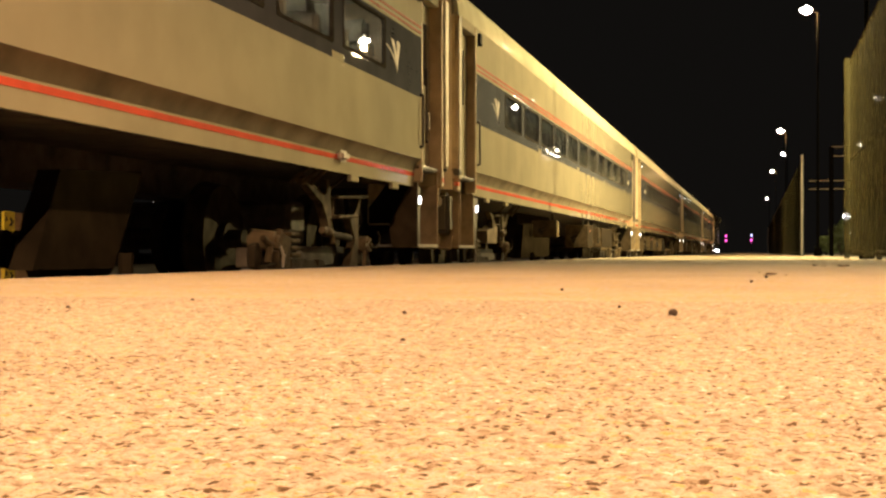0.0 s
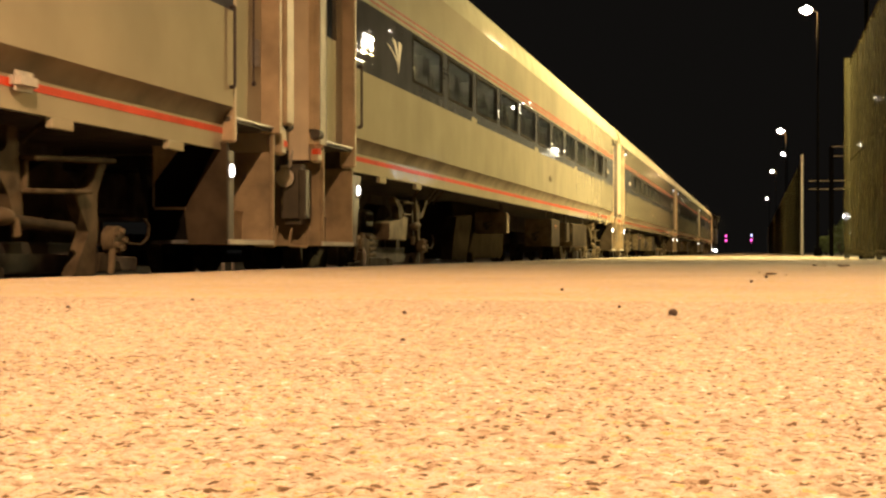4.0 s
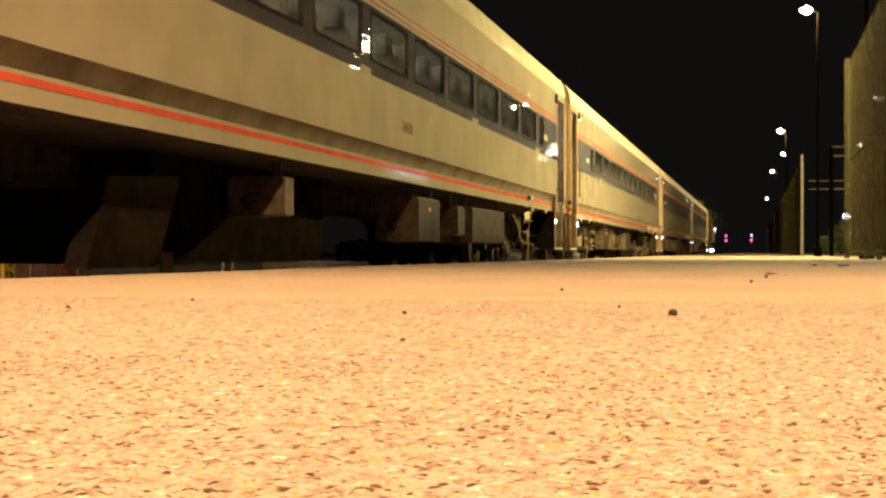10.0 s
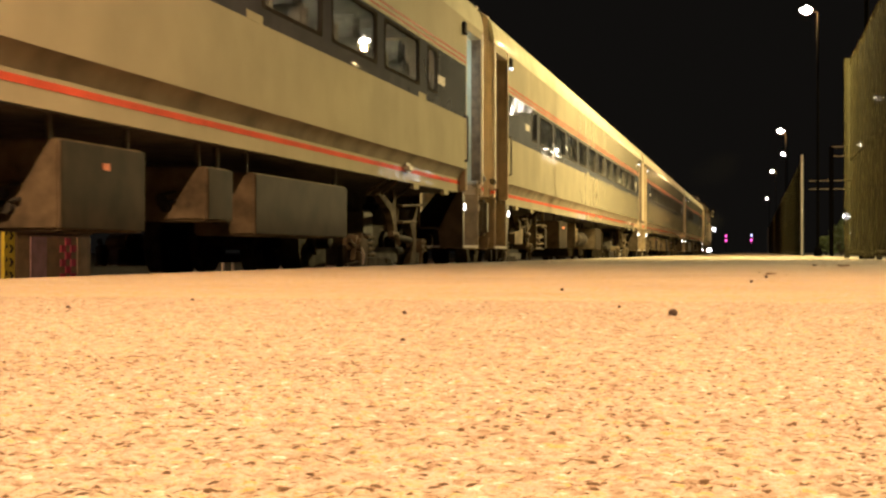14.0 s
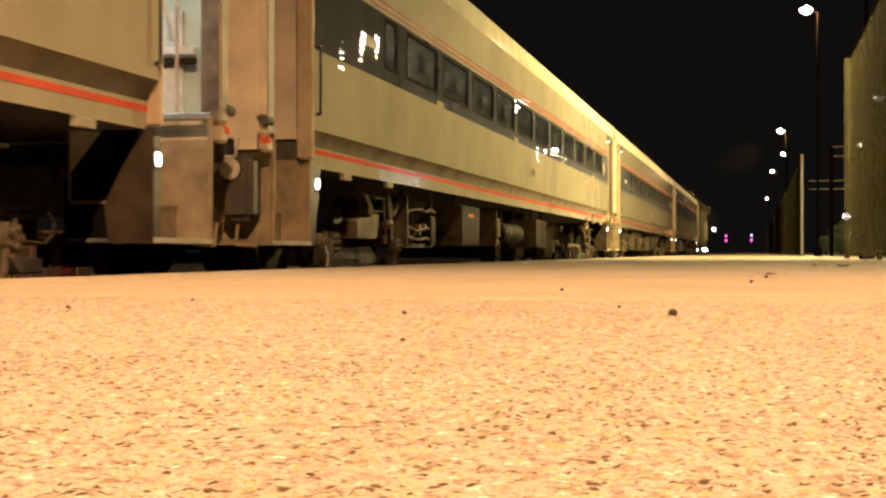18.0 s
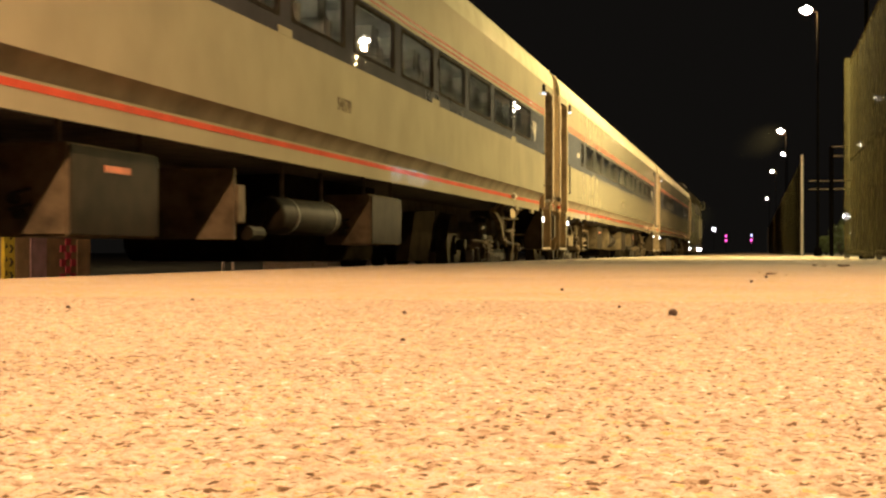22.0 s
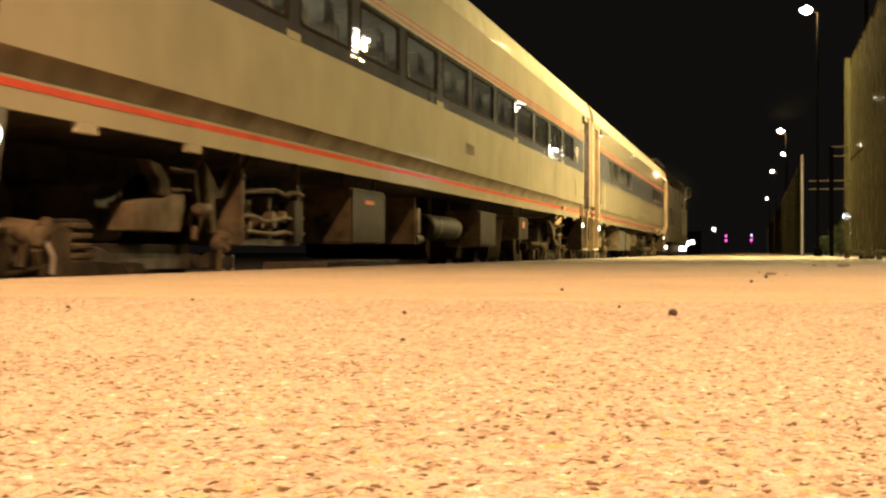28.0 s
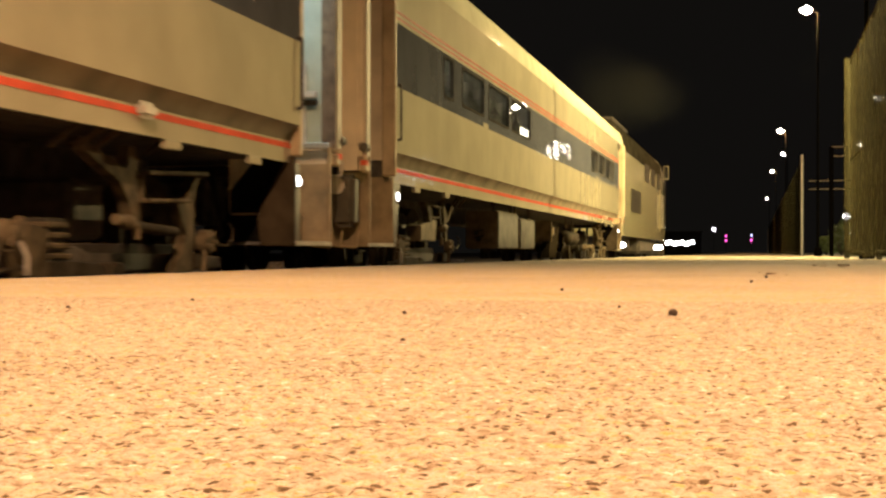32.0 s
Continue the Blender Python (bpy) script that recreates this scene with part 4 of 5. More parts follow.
def gusset(y, z0, z1, w=0.04, x=1.40, extra=True):
    def make(car):
        bm = B()
        prism(bm, [(x - 0.7, z0), (x, z0), (x, z1), (x - 0.7, z1)], "y", y - 13, y - 13 + w)
        g = part("mounting_plate", bm, "dust", car)
        if extra:
            bm = B()
            box(bm, x - 0.08, x + 0.02, y - 13 + w, y - 13 + 0.19, z0 + 0.12, z1 - 0.12)
            bevelled(bm, 0.01)
            part("valve_body", bm, "dust", g)
    return make


def slant(y):
    def make(car):
        bm = B()
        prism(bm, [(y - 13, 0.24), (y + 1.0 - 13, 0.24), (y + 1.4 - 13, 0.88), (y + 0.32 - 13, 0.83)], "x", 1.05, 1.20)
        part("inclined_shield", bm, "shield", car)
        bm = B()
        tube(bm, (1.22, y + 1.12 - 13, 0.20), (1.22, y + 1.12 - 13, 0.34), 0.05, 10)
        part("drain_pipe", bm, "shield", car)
    return make


def water_tank(y0, y1, z0=0.26):
    """The deep dark tank between the trucks, rounded along its lower ends."""
    def make(car):
        a, b, r = y0 - 13, y1 - 13, 0.22
        arc = [(math.cos(k * math.pi / 8), math.sin(k * math.pi / 8)) for k in range(5)]
        pts = [(a, 1.09)] + [(a + r - r * c, z0 + r - r * s) for c, s in arc] + [(b - r + r * c, z0 + r - r * s) for c, s in arc[::-1]] + [(b, 1.09)]
        bm = B()
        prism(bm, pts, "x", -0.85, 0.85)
        w = part("water_tank", bm, "shield", car, "deep dark water tank", True)
        for f in (0.2, 0.8):
            boxpart("tank_band", (-0.87, 0.87, a + f * (b - a) - 0.03, a + f * (b - a) + 0.03, z0 - 0.012, z0 + 0.0), "under", w)
    return make


def machinery(y0, y1):
    """The open compressor frame with its pipes."""
    def make(car):
        a, b = y0 - 13, y1 - 13
        bm = B()
        box(bm, 0.6, 1.30, a, b, 0.40, 0.45)
        fr = part("compressor_frame", bm, "under", car)
        q = random.Random(int(y0 * 10))
        for k in range(5):
            y = a + (b - a) * (0.1 + 0.19 * k)
            bm = B()
            r = q.uniform(0.06, 0.13)
            tube(bm, (1.0, y, 0.45), (1.0, y, 0.45 + q.uniform(0.15, 0.38)), r, 14)
            tube(bm, (0.8, y + 0.05, 0.55 + 0.03 * k), (1.32, y + 0.05, 0.55 + 0.03 * k), r * 0.6, 12)
            part("compressor", bm, "dust", fr, "", True)
        for z, r in ((0.50, 0.018), (0.62, 0.015), (0.84, 0.02)):
            bm = B()
            ys = [a + (b - a) * k / 6 for k in range(7)]
            p = [(1.33, y, z + q.uniform(-0.03, 0.03)) for y in ys]
            for u, w in zip(p, p[1:]):
                tube(bm, u, w, r, 8)
            part("air_pipe", bm, "dust", fr, "", True)
        for y in (a, b - 0.05):
            boxpart("frame_post", (1.24, 1.30, y, y + 0.05, 0.45, 1.1), "dust", fr)
        boxpart("terminal_box", (1.22, 1.36, b - 0.30, b - 0.08, 0.42, 0.78), "boxgrey", fr, bevel=0.01)
    return make


def number(text, y, z=1.60, h=0.165):
    def make(car):
        cu = bpy.data.curves.new("car_number", "FONT")
        cu.body, cu.size, cu.extrude, cu.offset = text, h, 0.001, 0.001
        tmp = bpy.data.objects.new("tmp", cu)
        me = bpy.data.meshes.new_from_object(tmp)
        bpy.data.objects.remove(tmp)
        me.materials.append(M["letter"])
        ob = new("car_number", me)
        ob.parent = car
        ob.matrix_basis = Matrix.Translation((1.603, y - 13, z)) @ Euler((math.pi / 2, 0, math.pi / 2)).to_matrix().to_4x4()
        ob["label"] = "dark painted car number"
    return make


def band_number(y, z=2.30):
    """The small pale car number on the window band, too small to read: five short bars."""
    def make(car):
        for k in range(5):
            boxpart("band_number_bar", (1.600, 1.604, y - 13 + k * 0.075, y - 13 + k * 0.075 + 0.05, z, z + 0.10), "pale", car)
    return make


def number_bars(y, z=1.60):
    """A worn number that can no longer be read: five short bars."""
    def make(car):
        for k in range(5):
            boxpart("worn_number_bar", (1.600, 1.6035, y - 13 + k * 0.11, y - 13 + k * 0.11 + 0.075, z, z + 0.13), "wornletter", car)
    return make


def emblem(y, z=2.30):
    """The pale swooping emblem on the window band: three curved blades that rise and spread from one low point."""
    def make(car):
        for k, (lean, ln) in enumerate(((-0.44, 0.25), (-0.22, 0.33), (0.02, 0.33))):
            bm = B()
            left, right = [], []
            for i in range(9):
                t = i / 8
                yy = y - 13 + 0.30 + lean * t ** 1.7 - 0.05 * (1 - t)
                w = 0.012 + 0.11 * t
                zz = z - 0.12 + ln * (t ** (0.75 + 0.2 * k))
                left.append((yy - w * 0.5, zz))
                right.append((yy + w * 0.5, zz - 0.015 * t))
            prism(bm, left + right[::-1], "x", 1.6005, 1.6045)
            part("emblem_blade", bm, "pale", car, "pale curved emblem blade")
    return make


def windows(first, small):
    w = [(first + 1.705 * k - 13, first + 1.705 * k + 1.41 - 13) for k in range(11)]
    w.append((small - 13, small + 0.47 - 13))
    return sorted(w)


COMMON = [water_tank(13.4, 16.4), gusset(5.35, 0.40, 0.98, extra=False), machinery(5.55, 6.95), gear_box(8.18, 9.36, 0.43, 0.97, plate="wide"), gusset(10.66, 0.44, 0.97), tank(11.95, 13.75, 0.66, 0.16), gear_box(14.35, 15.52, 0.42, 0.93)]
LABEL = "silver passenger coach with slate window band and red stripe"
C_WINS = windows(4.56, 3.70)
CARS = {
    -1: coach(C_WINS, LABEL, ("closed", "closed"), COMMON + [slant(17.0)], [emblem(23.2)]),
    0: coach(windows(3.60, 22.45), LABEL, ("closed", "lit"), [water_tank(8.9, 12.95), gear_box(10.25, 10.49, 0.64, 0.97, "dust", x=1.40), gear_box(14.45, 15.51, 0.46, 0.97, x=1.48, plate="tiny"), gear_box(16.49, 16.95, 0.56, 0.94, x=1.48), gear_box(17.40, 19.76, 0.47, 0.95, x=1.48), slant(7.25)], [number("54531", 13.33), emblem(2.75), band_number(22.95)], lift=0.065, red=0.055),
    1: coach(C_WINS, LABEL, ("open", "open"), COMMON + [slant(16.6)], [number("54570", 12.58), emblem(23.2), band_number(3.05)]),
    2: coach(windows(4.40, 3.54), LABEL, ("open", "lit"), COMMON + [gear_box(17.54, 18.45, 0.56, 0.93, plate="small"), slant(15.9)], [number_bars(12.5), emblem(23.2), band_number(2.95)]),
}
cafe_wins = [(a - 13, b - 13) for a, b in ((3.66, 4.16), (4.68, 6.05), (6.40, 7.95), (8.2, 9.9), (18.3, 19.5), (19.8, 21.0), (21.3, 22.5), (22.75, 23.2))]
CARS[3] = coach(cafe_wins, "silver cafe coach with a windowless middle and red stripe", ("open", "closed"), [gear_box(8.14, 9.86, 0.40, 0.97, "boxmid"), gear_box(10.13, 11.55, 0.40, 0.90, "boxmid"), gusset(13.6, 0.55, 0.95), slant(14.6), tank(17.0, 18.6, 0.66, 0.16)], [])


def locomotive():
    """The engine; its rear coupling is at y -13 and its nose at about 8."""
    loco = tagged(new("locomotive"), "silver diesel locomotive with rounded sloping nose and lit lamps", "locomotive", "cars of the train")
    half = [(1.50, 0.82), (1.53, 1.25), (1.53, 3.45), (1.46, 3.80), (1.25, 4.05), (0.85, 4.22), (0.4, 4.30)]
    pts = half + [(-x, z) for x, z in half[::-1]]
    bm = B()
    prism(bm, [(1.50, 0.82), (1.53, 1.25), (1.53, 3.25), (-1.53, 3.25), (-1.53, 1.25), (-1.50, 0.82)], "y", -12.5, 3.2)
    part("hood", bm, "engine", loco)
    bm = B()
    prism(bm, [(1.53, 3.251), (1.53, 3.45), (1.46, 3.80), (1.25, 4.05), (0.85, 4.22), (0.4, 4.30), (-0.4, 4.30), (-0.85, 4.22), (-1.25, 4.05), (-1.46, 3.80), (-1.53, 3.45), (-1.53, 3.251)], "y", -12.5, 3.2)
    part("hood_roof", bm, "engineroof", loco, "dark engine roof", True)
    bm = B()
    rings = []
    for y, kx, top, bot in ((3.2, 1.0, 4.32, 0.82), (5.2, 0.995, 4.22, 0.82), (6.0, 0.98, 3.95, 0.80), (7.0, 0.93, 3.0, 0.72), (7.7, 0.82, 2.6, 0.62), (7.95, 0.70, 2.3, 0.66)):
        rings.append([bm.verts.new((x * kx, y, bot + (z - 0.82) / 3.48 * (top - bot))) for x, z in pts])
    n = len(pts)
    for a, b in zip(rings, rings[1:]):
        for i in range(n):
            bm.faces.new((a[i], b[i], b[(i + 1) % n], a[(i + 1) % n]))
    bm.faces.new(rings[-1][::-1])
    bm.faces.new(rings[0])
    part("cab_nose", bm, "engine", loco, smooth=True)
    boxpart("roof_visor", (-1.2, 1.2, 5.6, 7.9, 3.90, 4.0), "engine", loco, bevel=0.03)
    boxpart("roof_radiator", (-1.1, 1.1, -11.0, -6.5, 4.22, 4.36), "under", loco, bevel=0.05)
    boxpart("exhaust_stack", (-0.35, 0.35, -2.2, -1.2, 4.25, 4.45), "under", loco, bevel=0.04)
    for side in (1, -1):
        def sb(name, y0, y1, z0, z1, mat, xo=1.53, t=0.012, parent=None):
            a, b = sorted((side * (xo - 0.02), side * (xo + t)))
            return boxpart(name, (a, b, y0, y1, z0, z1), mat, parent or loco, bevel=0.003)
        gr = sb("side_grille", -10.1, -6.7, 1.58, 2.28, "black")
        for k in range(9):
            sb("louvre", -10.0, -6.8, 1.62 + k * 0.072, 1.645 + k * 0.072, "black", 1.54, 0.02, gr)
        for y in (-5.0, -2.2, 0.6):
            g2 = sb("upper_grille", y, y + 1.9, 2.75, 3.35, "black")
        sb("cab_window", 3.9, 4.9, 2.6, 3.2, "darkglass")
        mr = sb("cab_mirror", 3.9, 3.98, 3.28, 3.80, "engine", 1.60, 0.17)
        sb("mirror_glass", 3.888, 3.899, 3.31, 3.77, "darkglass", 1.62, 0.13, mr)
        sb("mirror_arm", 3.92, 3.96, 3.52, 3.56, "black", 1.50, 0.12, mr)
        sb("cab_door", 2.3, 2.95, 1.2, 3.2, "engine", t=0.02)
        for y in (2.2, 3.05):
            bm = B()
            tube(bm, (side * 1.60, y, 1.3), (side * 1.60, y, 2.6), 0.018, 8)
            part("handrail", bm, "steel", loco)
        bm = B()
        tube(bm, (side * 1.42, -12.2, 0.56), (side * 1.50, -12.3, 0.56), 0.075, 18)
        part("marker_light", bm, "hotlamp", loco, "glowing white lamp at the rear step", True)
        bm = B()
        tube(bm, (side * 1.30, 3.2, 0.55), (side * 1.52, 2.95, 0.55), 0.09, 18)
        part("ditch_light", bm, "hotlamp", loco, "glowing white ditch light", True)
    boxpart("windshield", (-1.1, 1.1, 6.25, 6.35, 3.15, 3.75), "darkglass", loco)
    boxpart("fuel_tank", (-1.4, 1.4, -5.5, 0.5, 0.30, 0.82), "under", loco, bevel=0.1)
    boxpart("pilot", (-1.35, 1.35, 7.2, 7.6, 0.2, 0.7), "under", loco, bevel=0.05)
    for yc in (-8.9, 3.6):
        bm = B()
        box(bm, -1.2, 1.2, yc - 1.9, yc + 1.9, 0.45, 0.80)
        bevelled(bm, 0.06)
        tr = part("truck", bm, "under", loco)
        for d in (-1.35, 1.35):
            bm = B()
            prof = [(-1.0, 0.08), (-0.82, 0.12), (-0.82, 0.50), (-0.70, 0.508), (-0.66, 0.53), (-0.64, 0.53), (-0.64, 0.12), (-0.5, 0.1)]
            lathe(bm, prof + [(-x, r) for x, r in prof[::-1]])
            ob = part("wheelset", bm, "grime", tr, "worn steel wheels on their axle", True)
            ob.location = (0, yc + d, 0.508)
            WHEELS.append(ob)
    return loco


CARS[4] = locomotive()


# ---- fence, gate frame and lamps ----
def fence_run(y0, y1, end="galv"):
    f = tagged(new("fence"), "tall olive screened fence with steel posts along the platform", "fence", "fences along the platform")
    f.location = (FENCE_X, y0, 0)
    n = max(1, int((y1 - y0) / 3))
    step = (y1 - y0) / n
    pm = None
    for i in range(n):
        if pm is None:
            bm = B()
            k = 48
            w = (step - 0.1) / k
            V = [[bm.verts.new((0.012 if (j // 2) % 2 else -0.012, j * w, z)) for z in (0.06, 4.25)] for j in range(k + 1)]
            for u, v in zip(V, V[1:]):
                bm.faces.new((u[0], v[0], v[1], u[1]))
            bmesh.ops.solidify(bm, geom=bm.faces[:], thickness=0.004)
            ob = part("screen_panel", bm, "fence", f)
            pm = ob.data
            ob.location = (0, 0.05, 0)
        else:
            shared("screen_panel", pm, f, (0, i * step + 0.05, 0))
    for z in (0.15, 2.1, 4.22):
        bm = B()
        tube(bm, (-0.04, 0, z), (-0.04, y1 - y0, z), 0.02, 8)
        part("rail", bm, "fence", f)
    bm = B()
    tube(bm, (0, 0, 0), (0, 0, 4.35), 0.05, 10)
    bmesh.ops.create_uvsphere(bm, u_segments=10, v_segments=6, radius=0.06, matrix=Matrix.Translation((0, 0, 4.36)))
    pp = part("post", bm, "fence", f, smooth=True)
    pp.location = (0.07, step, 0)
    for i in range(2, n):
        shared("post", pp.data, f, (0.07, i * step, 0))
    for y in (0, y1 - y0):
        bm = B()
        tube(bm, (-0.07, y, 0), (-0.07, y, 4.36), 0.06, 12)
        part("end_post", bm, end, f, "pale galvanised end post" if end == "galv" else "", True)
    return f


fence_run(9.0, 30.7, "fence")
fence_run(60.4, 235.0)

gate = tagged(new("steel_frame"), "open dark steel frame with crossbars behind the fence gap", "steel frame")
gate.location = (0, 60.0, 0)
for x, h in ((3.13, 4.65), (5.6, 4.7), (8.2, 4.7)):
    bm = B()
    box(bm, x - 0.09, x + 0.09, -0.09, 0.09, 0, h)
    bevelled(bm, 0.015)
    part("column", bm, "pole", gate)
for x0, x1, z in ((2.2, 8.3, 3.2), (3.13, 8.3, 4.25), (2.2, 8.3, 2.85), (3.13, 8.3, 4.65)):
    bm = B()
    box(bm, x0, x1, -0.025, 0.025, z - 0.028, z + 0.028)
    bevelled(bm, 0.008)
    part("crossbar", bm, "bar", gate)


def lamp_post(name, x, y, reach, h, label):
    p = tagged(new(name), label, "lamp post", name + " row")
    p.location = (x, y, 0)
    bm = B()
    tube(bm, (0, 0, 0.3), (0, 0, h), 0.055, 12, 0.035)
    part("pole", bm, "pole", p, smooth=True)
    bm = B()
    tube(bm, (0, 0, 0), (0, 0, 0.32), 0.16, 14, 0.11)
    part("base", bm, "pole", p, smooth=True)
    bm = B()
    tube(bm, (0, 0, h - 0.03), (-reach, 0, h + 0.12), 0.03, 8)
    part("arm", bm, "pole", p)
    bm = B()
    box(bm, -reach - 0.27, -reach + 0.23, -0.18, 0.18, h + 0.10, h + 0.2)
    bevelled(bm, 0.05, 2)
    part("head", bm, "pole", p, smooth=True)
    bm = B()
    bmesh.ops.create_uvsphere(bm, u_segments=16, v_segments=10, radius=1.0, matrix=Matrix.Translation((-reach - 0.02, 0, h + 0.08)) @ Matrix.Diagonal((0.23, 0.16, 0.15, 1)))
    part("lens", bm, "lampglow", p, "glowing warm white lens", True)
    return p


for y in PLATFORM_LAMPS:
    lamp_post("platform_lamp", 2.18 if y > 0 else 1.9, y, 0.38, 8.88 if y == 50.8 else 9.25, "tall dark lamp post with glowing head")
lamp_post("yard_lamp", -7.6, 9.5, -0.3, 5.2, "short yard lamp post across the track")
for x, y, z, watts in LOT_LAMPS:
    lamp_post("lot_lamp", x + 0.48, y, 0.48, z + 0.2, "parking lot lamp post with glowing head")
lamp_post("lot_lamp", 3.0, 137.0, 0.38, 9.75, "parking lot lamp post with glowing head")


bank = tagged(new("floodlight_mast"), "parking lot mast with a bank of cool white floodlights", "floodlight")
bank.location = (15.9, 90.0, -0.02)
bm = B()
tube(bm, (0, 0, 0), (0, 0, 6.0), 0.09, 12, 0.06)
part("mast", bm, "pole", bank, smooth=True)
boxpart("crossarm", (-1.6, 1.6, -0.05, 0.05, 5.95, 6.05), "pole", bank, bevel=0.01)
for x, z in ((-1.35, 5.55), (-0.55, 5.5), (0.15, 5.62), (0.6, 5.5), (1.3, 5.58)):
    head = boxpart("flood_head", (x - 0.14, x + 0.14, -0.05, 0.12, z - 0.32, z + 0.38), "pole", bank, bevel=0.02)
    boxpart("flood_lens", (x - 0.06, x + 0.06, -0.06, -0.045, z - 0.28, z + 0.28), "flood", head, "glowing cool white lens")

# ---- distance ----
def signal(x, y, z, upper, lower):
    g = tagged(new("railway_signal"), "distant railway signal mast with two lit lenses", "signal", "signals down the line")
    g.location = (x, y, -0.4)
    bm = B()
    tube(bm, (0, 0, 0), (0, 0, z + 1.0), 0.08, 10)
    part("mast", bm, "pole", g)
    bm = B()
    box(bm, -0.45, 0.45, -0.12, 0.02, z - 1.3, z + 1.4)
    bevelled(bm, 0.08)
    part("target", bm, "black", g)
    for dz, m in ((0.75, upper), (-0.55, lower)):
        bm = B()
        bmesh.ops.create_uvsphere(bm, u_segments=14, v_segments=8, radius=0.28, matrix=Matrix.Translation((0, -0.15, z + dz)) @ Matrix.Diagonal((0.9, 0.3, 0.9, 1)))
        part("lens", bm, m, g, smooth=True)


signal(-8.5, 400, 4.6, "magenta", "magenta")
signal(-1.3, 400, 4.7, "bluelamp", "magenta")
tagged(boxpart("kerb", (-3.6, 4.2, 236.02, 236.6, -0.45, 0.10), "pale"), "pale concrete kerb across the platform end", "kerb", kind="structure")

shop = tagged(new("distant_building"), "low dark building far off with a row of lit windows", "building")
shop.location = (-30, 300, -0.45)
boxpart("wall", (0, 18, 0, 8, 0, 5.0), "black", shop)
boxpart("roof", (-0.4, 18.4, -0.4, 8.4, 5.0, 5.3), "under", shop)
for k in range(8):
    zz = 2.3 + 0.25 * math.sin(k * 2.1)
    boxpart("window", (10.6 + k * 0.8, 11.2 + k * 0.8 + 0.1 * (k % 3), -0.06, -0.01, zz, zz + 0.75), "farlight", shop)
for x, y, z in ((-10.5, 350, 6.0), (-17.0, 420, 3.0), (-19.0, 420, 2.2), (7.0, 112, 3.0), (6.6, 100, 1.4)):
    g = tagged(new("street_lamp"), "small distant lamp on a dark post", "lamp", "far lamps")
    g.location = (x, y, -0.45)
    bm = B()
    tube(bm, (0, 0, 0), (0, 0, z + 0.4), 0.05, 8)
    part("pole", bm, "pole", g)
    bm = B()
    bmesh.ops.create_uvsphere(bm, u_segments=12, v_segments=8, radius=0.28 if y == 112 else 0.05 + y * 0.0009, matrix=Matrix.Translation((0, -0.1, z + 0.45)))
    part("globe", bm, "farlight", g, smooth=True)


def shrub(x, y, h, seed):
    q = random.Random(seed)
    g = tagged(new("shrub"), "dim leafy shrub behind the fence gap", "shrub", "shrubs behind the fence")
    g.location = (x, y, -0.03)
    bm = B()
    for k in range(7):
        a = q.uniform(0, 6.28)
        tube(bm, (0, 0, 0), (0.5 * h * math.cos(a) * q.random(), 0.5 * h * math.sin(a) * q.random(), h * q.uniform(0.5, 0.9)), 0.03, 5, 0.008)
    part("stems", bm, "tie", g)
    vs, fs = [], []
    for k in range(900):
        a, r, z = q.uniform(0, 6.28), 0.62 * h * q.random() ** 0.5, h * q.uniform(0.15, 1.0)
        r *= 1.15 - 0.6 * z / h
        c = Vector((r * math.cos(a), r * math.sin(a), z))
        u = Vector((q.gauss(0, 1), q.gauss(0, 1), q.gauss(0, 1))).normalized() * 0.07
        w = u.cross(Vector((q.gauss(0, 1), q.gauss(0, 1), q.gauss(0, 1)))).normalized() * 0.035
        n = len(vs)
        vs += [tuple(c - u), tuple(c + w), tuple(c + u), tuple(c - w)]
        fs.append((n, n + 1, n + 2, n + 3))
    me = bpy.data.meshes.new("leaves")
    me.from_pydata(vs, [], fs)
    me.materials.append(M["leaf"])
    ob = new("leaves", me)
    ob.parent = g


for i, (x, y, h) in enumerate(((4.6, 78, 1.7), (5.4, 80, 2.2), (6.1, 79, 1.9), (4.0, 82, 1.1), (6.8, 83, 2.4))):
    shrub(x, y, h, i)

# ---- across the track ----
pad = tagged(boxpart("far_walkway", (-9.6, -8.25, 25.5, 38.5, -0.455, -0.055), "concrete"), "low pale concrete walkway across the track", "walkway", kind="structure")


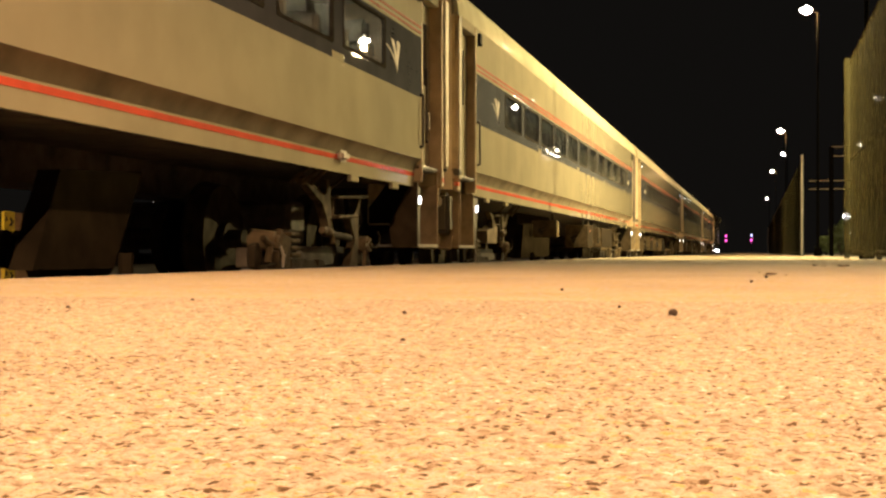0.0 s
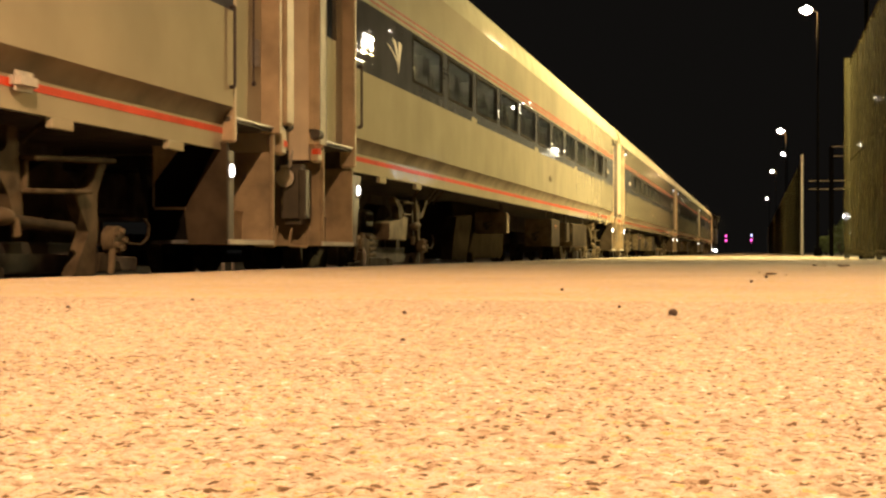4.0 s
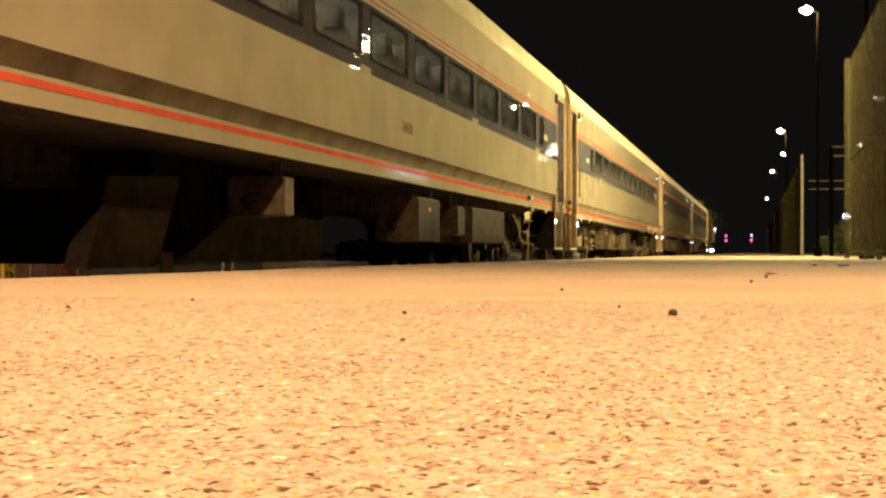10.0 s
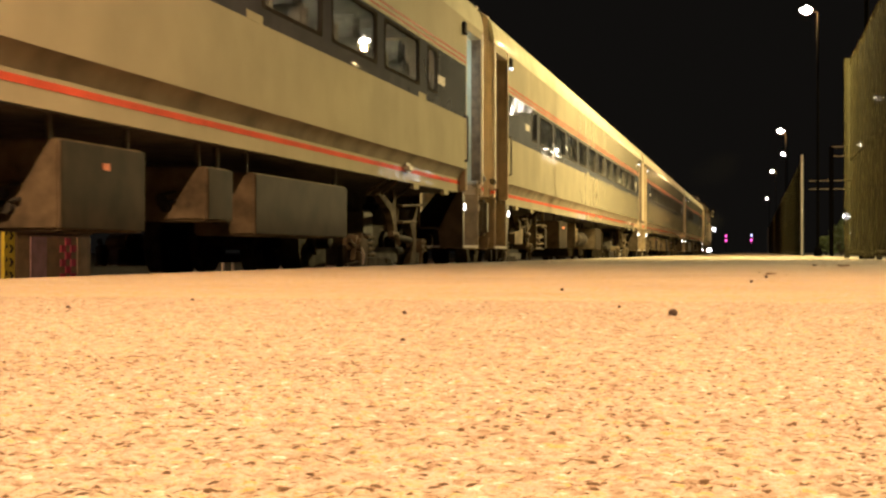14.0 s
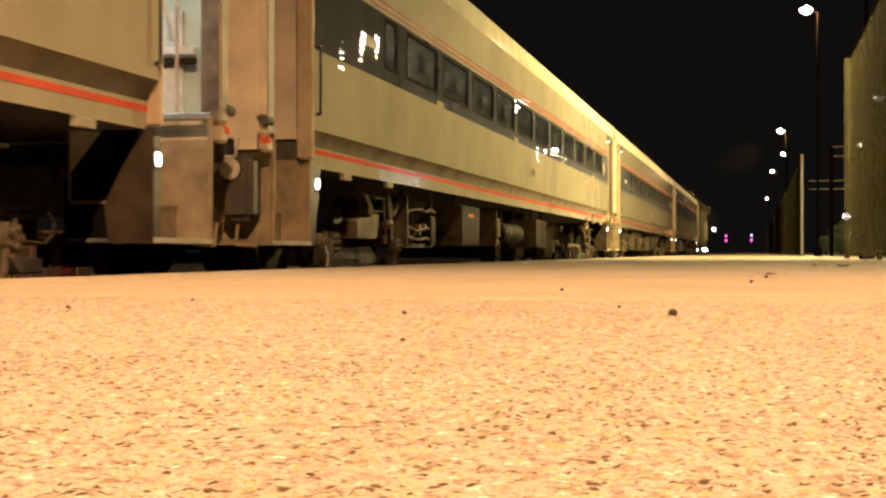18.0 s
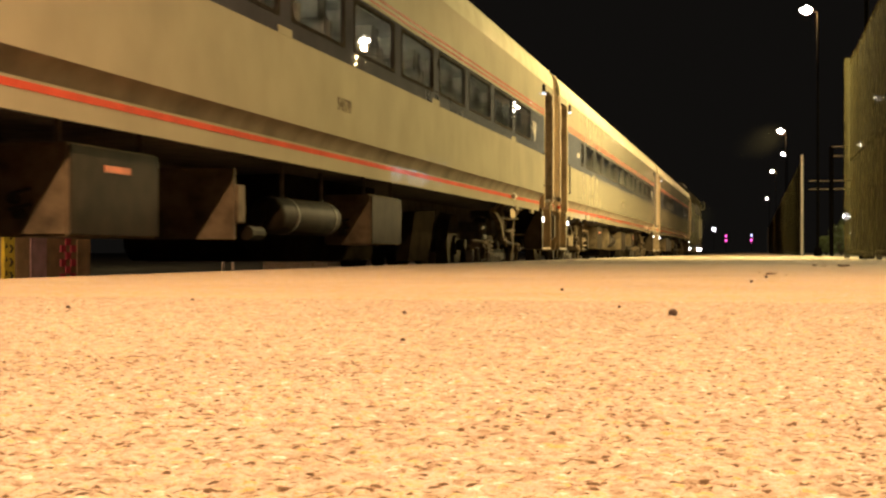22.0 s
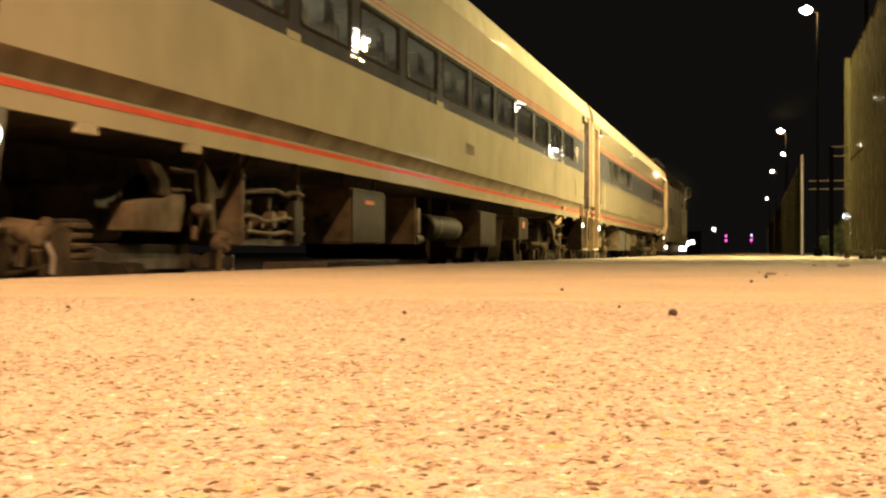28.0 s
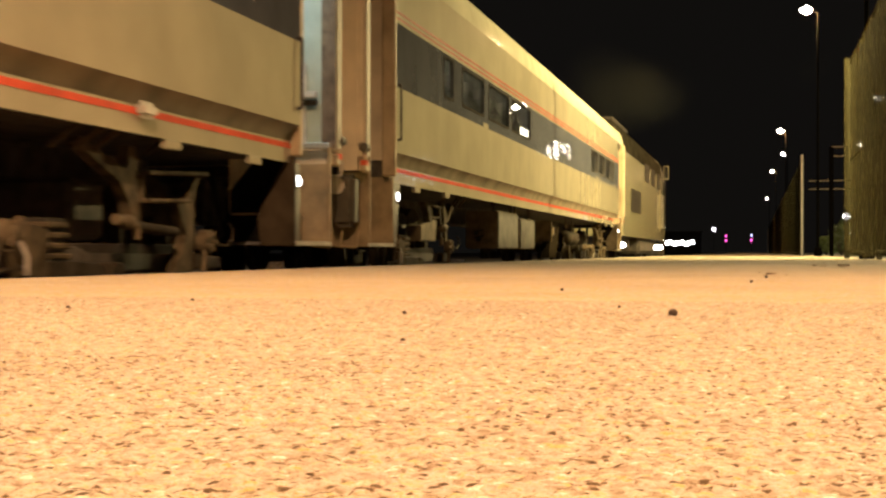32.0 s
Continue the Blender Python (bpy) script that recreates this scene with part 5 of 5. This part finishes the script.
def far_cabinet():
    """Low storage cabinet facing the track; its painted panels differ."""
    g = tagged(new("storage_cabinet"), "low brown storage cabinet with painted panels across the track", "cabinet")
    g.location = (-8.6, 0, -0.455)
    boxpart("body", (-0.6, 0, 14.56, 16.42, 0, 0.82), "tan", g, bevel=0.02)
    boxpart("lid", (-0.62, 0.02, 14.54, 16.44, 0.82, 0.86), "tan", g, bevel=0.012)
    boxpart("mauve_panel", (0.002, 0.02, 14.87, 15.25, 0.04, 0.78), "mauve", g, "mauve painted panel", 0.004)
    boxpart("tan_panel", (0.002, 0.02, 16.03, 16.38, 0.04, 0.78), "tan", g, "", 0.004)
    for r in range(8):
        for k in range(3):
            if (r + k) % 2 == 0:
                boxpart("red_check", (0.002, 0.018, 15.60 + k * 0.13, 15.73 + k * 0.13, 0.05 + r * 0.09, 0.14 + r * 0.09), "redcloth", g, "red painted check")
    s = tagged(new("sign_board"), "upright yellow board with dark chevron marks across the track", "board")
    s.location = (-8.6, 14.30, -0.455)
    boxpart("board", (-0.04, 0, 0, 0.24, 0, 1.07), "yellow", s, bevel=0.006)
    boxpart("side_board", (-0.04, -0.004, 0.25, 0.42, 0, 1.06), "tan", s, bevel=0.006)
    for r in range(6):
        bm = B()
        z = 0.10 + r * 0.16
        prism(bm, [(0.10, z), (0.15, z), (0.20, z + 0.05), (0.15, z + 0.10), (0.10, z + 0.10), (0.15, z + 0.05)], "x", 0.001, 0.008)
        part("chevron", bm, "frame", s, "dark chevron mark")
        bm = B()
        prism(bm, [(0.02, z + 0.05), (0.07, z + 0.07), (0.04, z + 0.12)], "x", 0.001, 0.008)
        part("chevron", bm, "frame", s, "dark chevron mark")


far_cabinet()
for y in (21.0, 21.42):
    g = tagged(new("marker_post"), "short white marker post across the track", "post", "marker posts")
    g.location = (-8.6, y, -0.455)
    bm = B()
    tube(bm, (0, 0, 0), (0, 0, 0.51), 0.03, 10)
    bmesh.ops.create_uvsphere(bm, u_segments=10, v_segments=6, radius=0.036, matrix=Matrix.Translation((0, 0, 0.52)))
    part("stake", bm, "pale", g, smooth=True)


# ---- exhaust haze above the engine ----
def puff(size, count, seed, gain=1.0):
    """A few wide thin veils that fade to their rims, thickest in the middle of the puff."""
    q = random.Random(seed)
    vs, fs, dens = [], [], []
    for k in range(count):
        c = Vector((q.gauss(0, 0.22) * size[0], q.gauss(0, 0.4) * size[1], q.gauss(0, 0.22) * size[2]))
        u = Vector((q.gauss(0, 0.2), -1.0, q.gauss(0, 0.2))).normalized()
        w = Vector((1, 0, 0)) - u * u.x
        w.normalize()
        v = u.cross(w)
        rw, rv = q.uniform(0.8, 1.1) * size[0], q.uniform(0.8, 1.1) * size[2]
        n = len(vs)
        vs.append(tuple(c))
        dens.append(gain)
        rim = [q.uniform(0.85, 1.12) for j in range(24)]
        rim = [(rim[j - 1] + rim[j] + rim[(j + 1) % 24]) / 3 for j in range(24)]
        for i, (f, g) in enumerate(((0.15, 1.0), (0.3, 0.96), (0.45, 0.86), (0.6, 0.66), (0.75, 0.38), (0.9, 0.11), (1.0, 0.0))):
            for j in range(24):
                a = j * math.pi / 12
                vs.append(tuple(c + f * rim[j] * (w * math.cos(a) * rw + v * math.sin(a) * rv) + u * 0.1 * rv * f * f))
                dens.append(gain * g)
                o, p = n + 1 + 24 * i + j, n + 1 + 24 * i + (j + 1) % 24
                fs.append((n, o, p) if i == 0 else (o - 24, o, p, p - 24))
    me = bpy.data.meshes.new("exhaust_puff")
    me.from_pydata(vs, [], fs)
    me.attributes.new("wisp", "FLOAT", "POINT").data.foreach_set("value", dens)
    me.materials.append(M["smoke"])
    return tagged(new("exhaust_puff", me), "thin greyish exhaust wisps drifting above the locomotive", "smoke", "exhaust puffs", kind="stuff")


PUFFS = [puff((2.6, 1.6, 1.6), 3, 1, 0.24), puff((2.1, 1.4, 1.3), 2, 2, 0.22), puff((2.0, 1.4, 1.2), 2, 3, 0.22)]
FAR_PUFFS = [puff((1.7, 2.5, 1.3), 3, 4, 0.03), puff((1.3, 2.5, 1.0), 2, 5, 0.025)]
# ---- what moves ----
TRAVEL = [0.0, 1.269, 2.608, 4.013, 5.481, 7.013, 8.609, 10.268, 11.992, 13.78, 15.632, 17.545, 19.521, 21.556, 23.653, 25.811, 28.033, 30.325, 32.691, 35.143, 37.691, 40.35, 43.136, 46.07, 49.17, 52.459, 55.957, 59.683, 63.654, 67.879, 72.361, 77.092, 82.05]


def travelled(t):
    i = min(int(t), 31)
    return TRAVEL[i] + (TRAVEL[i + 1] - TRAVEL[i]) * (t - i)


def motions():
    for k, car in CARS.items():
        walk(car, [(float(t), pose(TRACK_X, GAP_0 - d + CAR * k + 13.0, RAIL)) for t, d in enumerate(TRAVEL)])
    # wheels roll without slipping
    stops = [0.0]
    while stops[-1] < 32.0:
        t = stops[-1]
        while t < 32.0 and travelled(t) - travelled(stops[-1]) < 0.5:
            t += 1 / FPS
        stops.append(min(t, 32.0))
    for w in WHEELS:
        x, y, z = w.location
        walk(w, [(t, pose(x, y, z, math.degrees(travelled(t) / z))) for t in stops])
    # the haze leaves the engine's stack, rises and hangs above the train
    q = random.Random(3)
    for k, p in enumerate(FAR_PUFFS):
        rows = []
        for t in range(33):
            stack = GAP_0 + CAR * 4 + 11.3 - travelled(float(t))
            u = min(1.0, max(0.0, (t - 9.0) / 3.0))
            w = max(0.0, t - 13.0)
            x, y, z = -2.9 + 0.40 * w - 0.9 * k, 97.0 + 0.5 * w, 6.1 + 0.1 * w + 0.018 * w * w - 0.7 * k
            rows.append((float(t), pose(TRACK_X + u * (x - TRACK_X), stack + u * (y - stack), 2.4 + u * (z - 2.4), 0, -38, 0.5 * t)))
        walk(p, rows)
    for i, p in enumerate(PUFFS):
        dx, dy, dz = q.uniform(-0.25, 0.25), q.uniform(-0.3, 0.3), q.uniform(-0.15, 0.15)
        rows = []
        for t in range(0, 33, 1):
            u = min(1.0, max(0.0, (t - 26.5) / 5.5))
            u = u * u * (3 - 2 * u)
            stack = GAP_0 + CAR * 4 + 11.3 - travelled(float(t))
            rows.append((float(t), pose(TRACK_X + u * (0.25 + dx), stack + u * (50.0 - stack + dy), 2.4 + u * (3.6 + dz), 0, 0, 1.5 * t)))
        walk(p, rows)


motions()
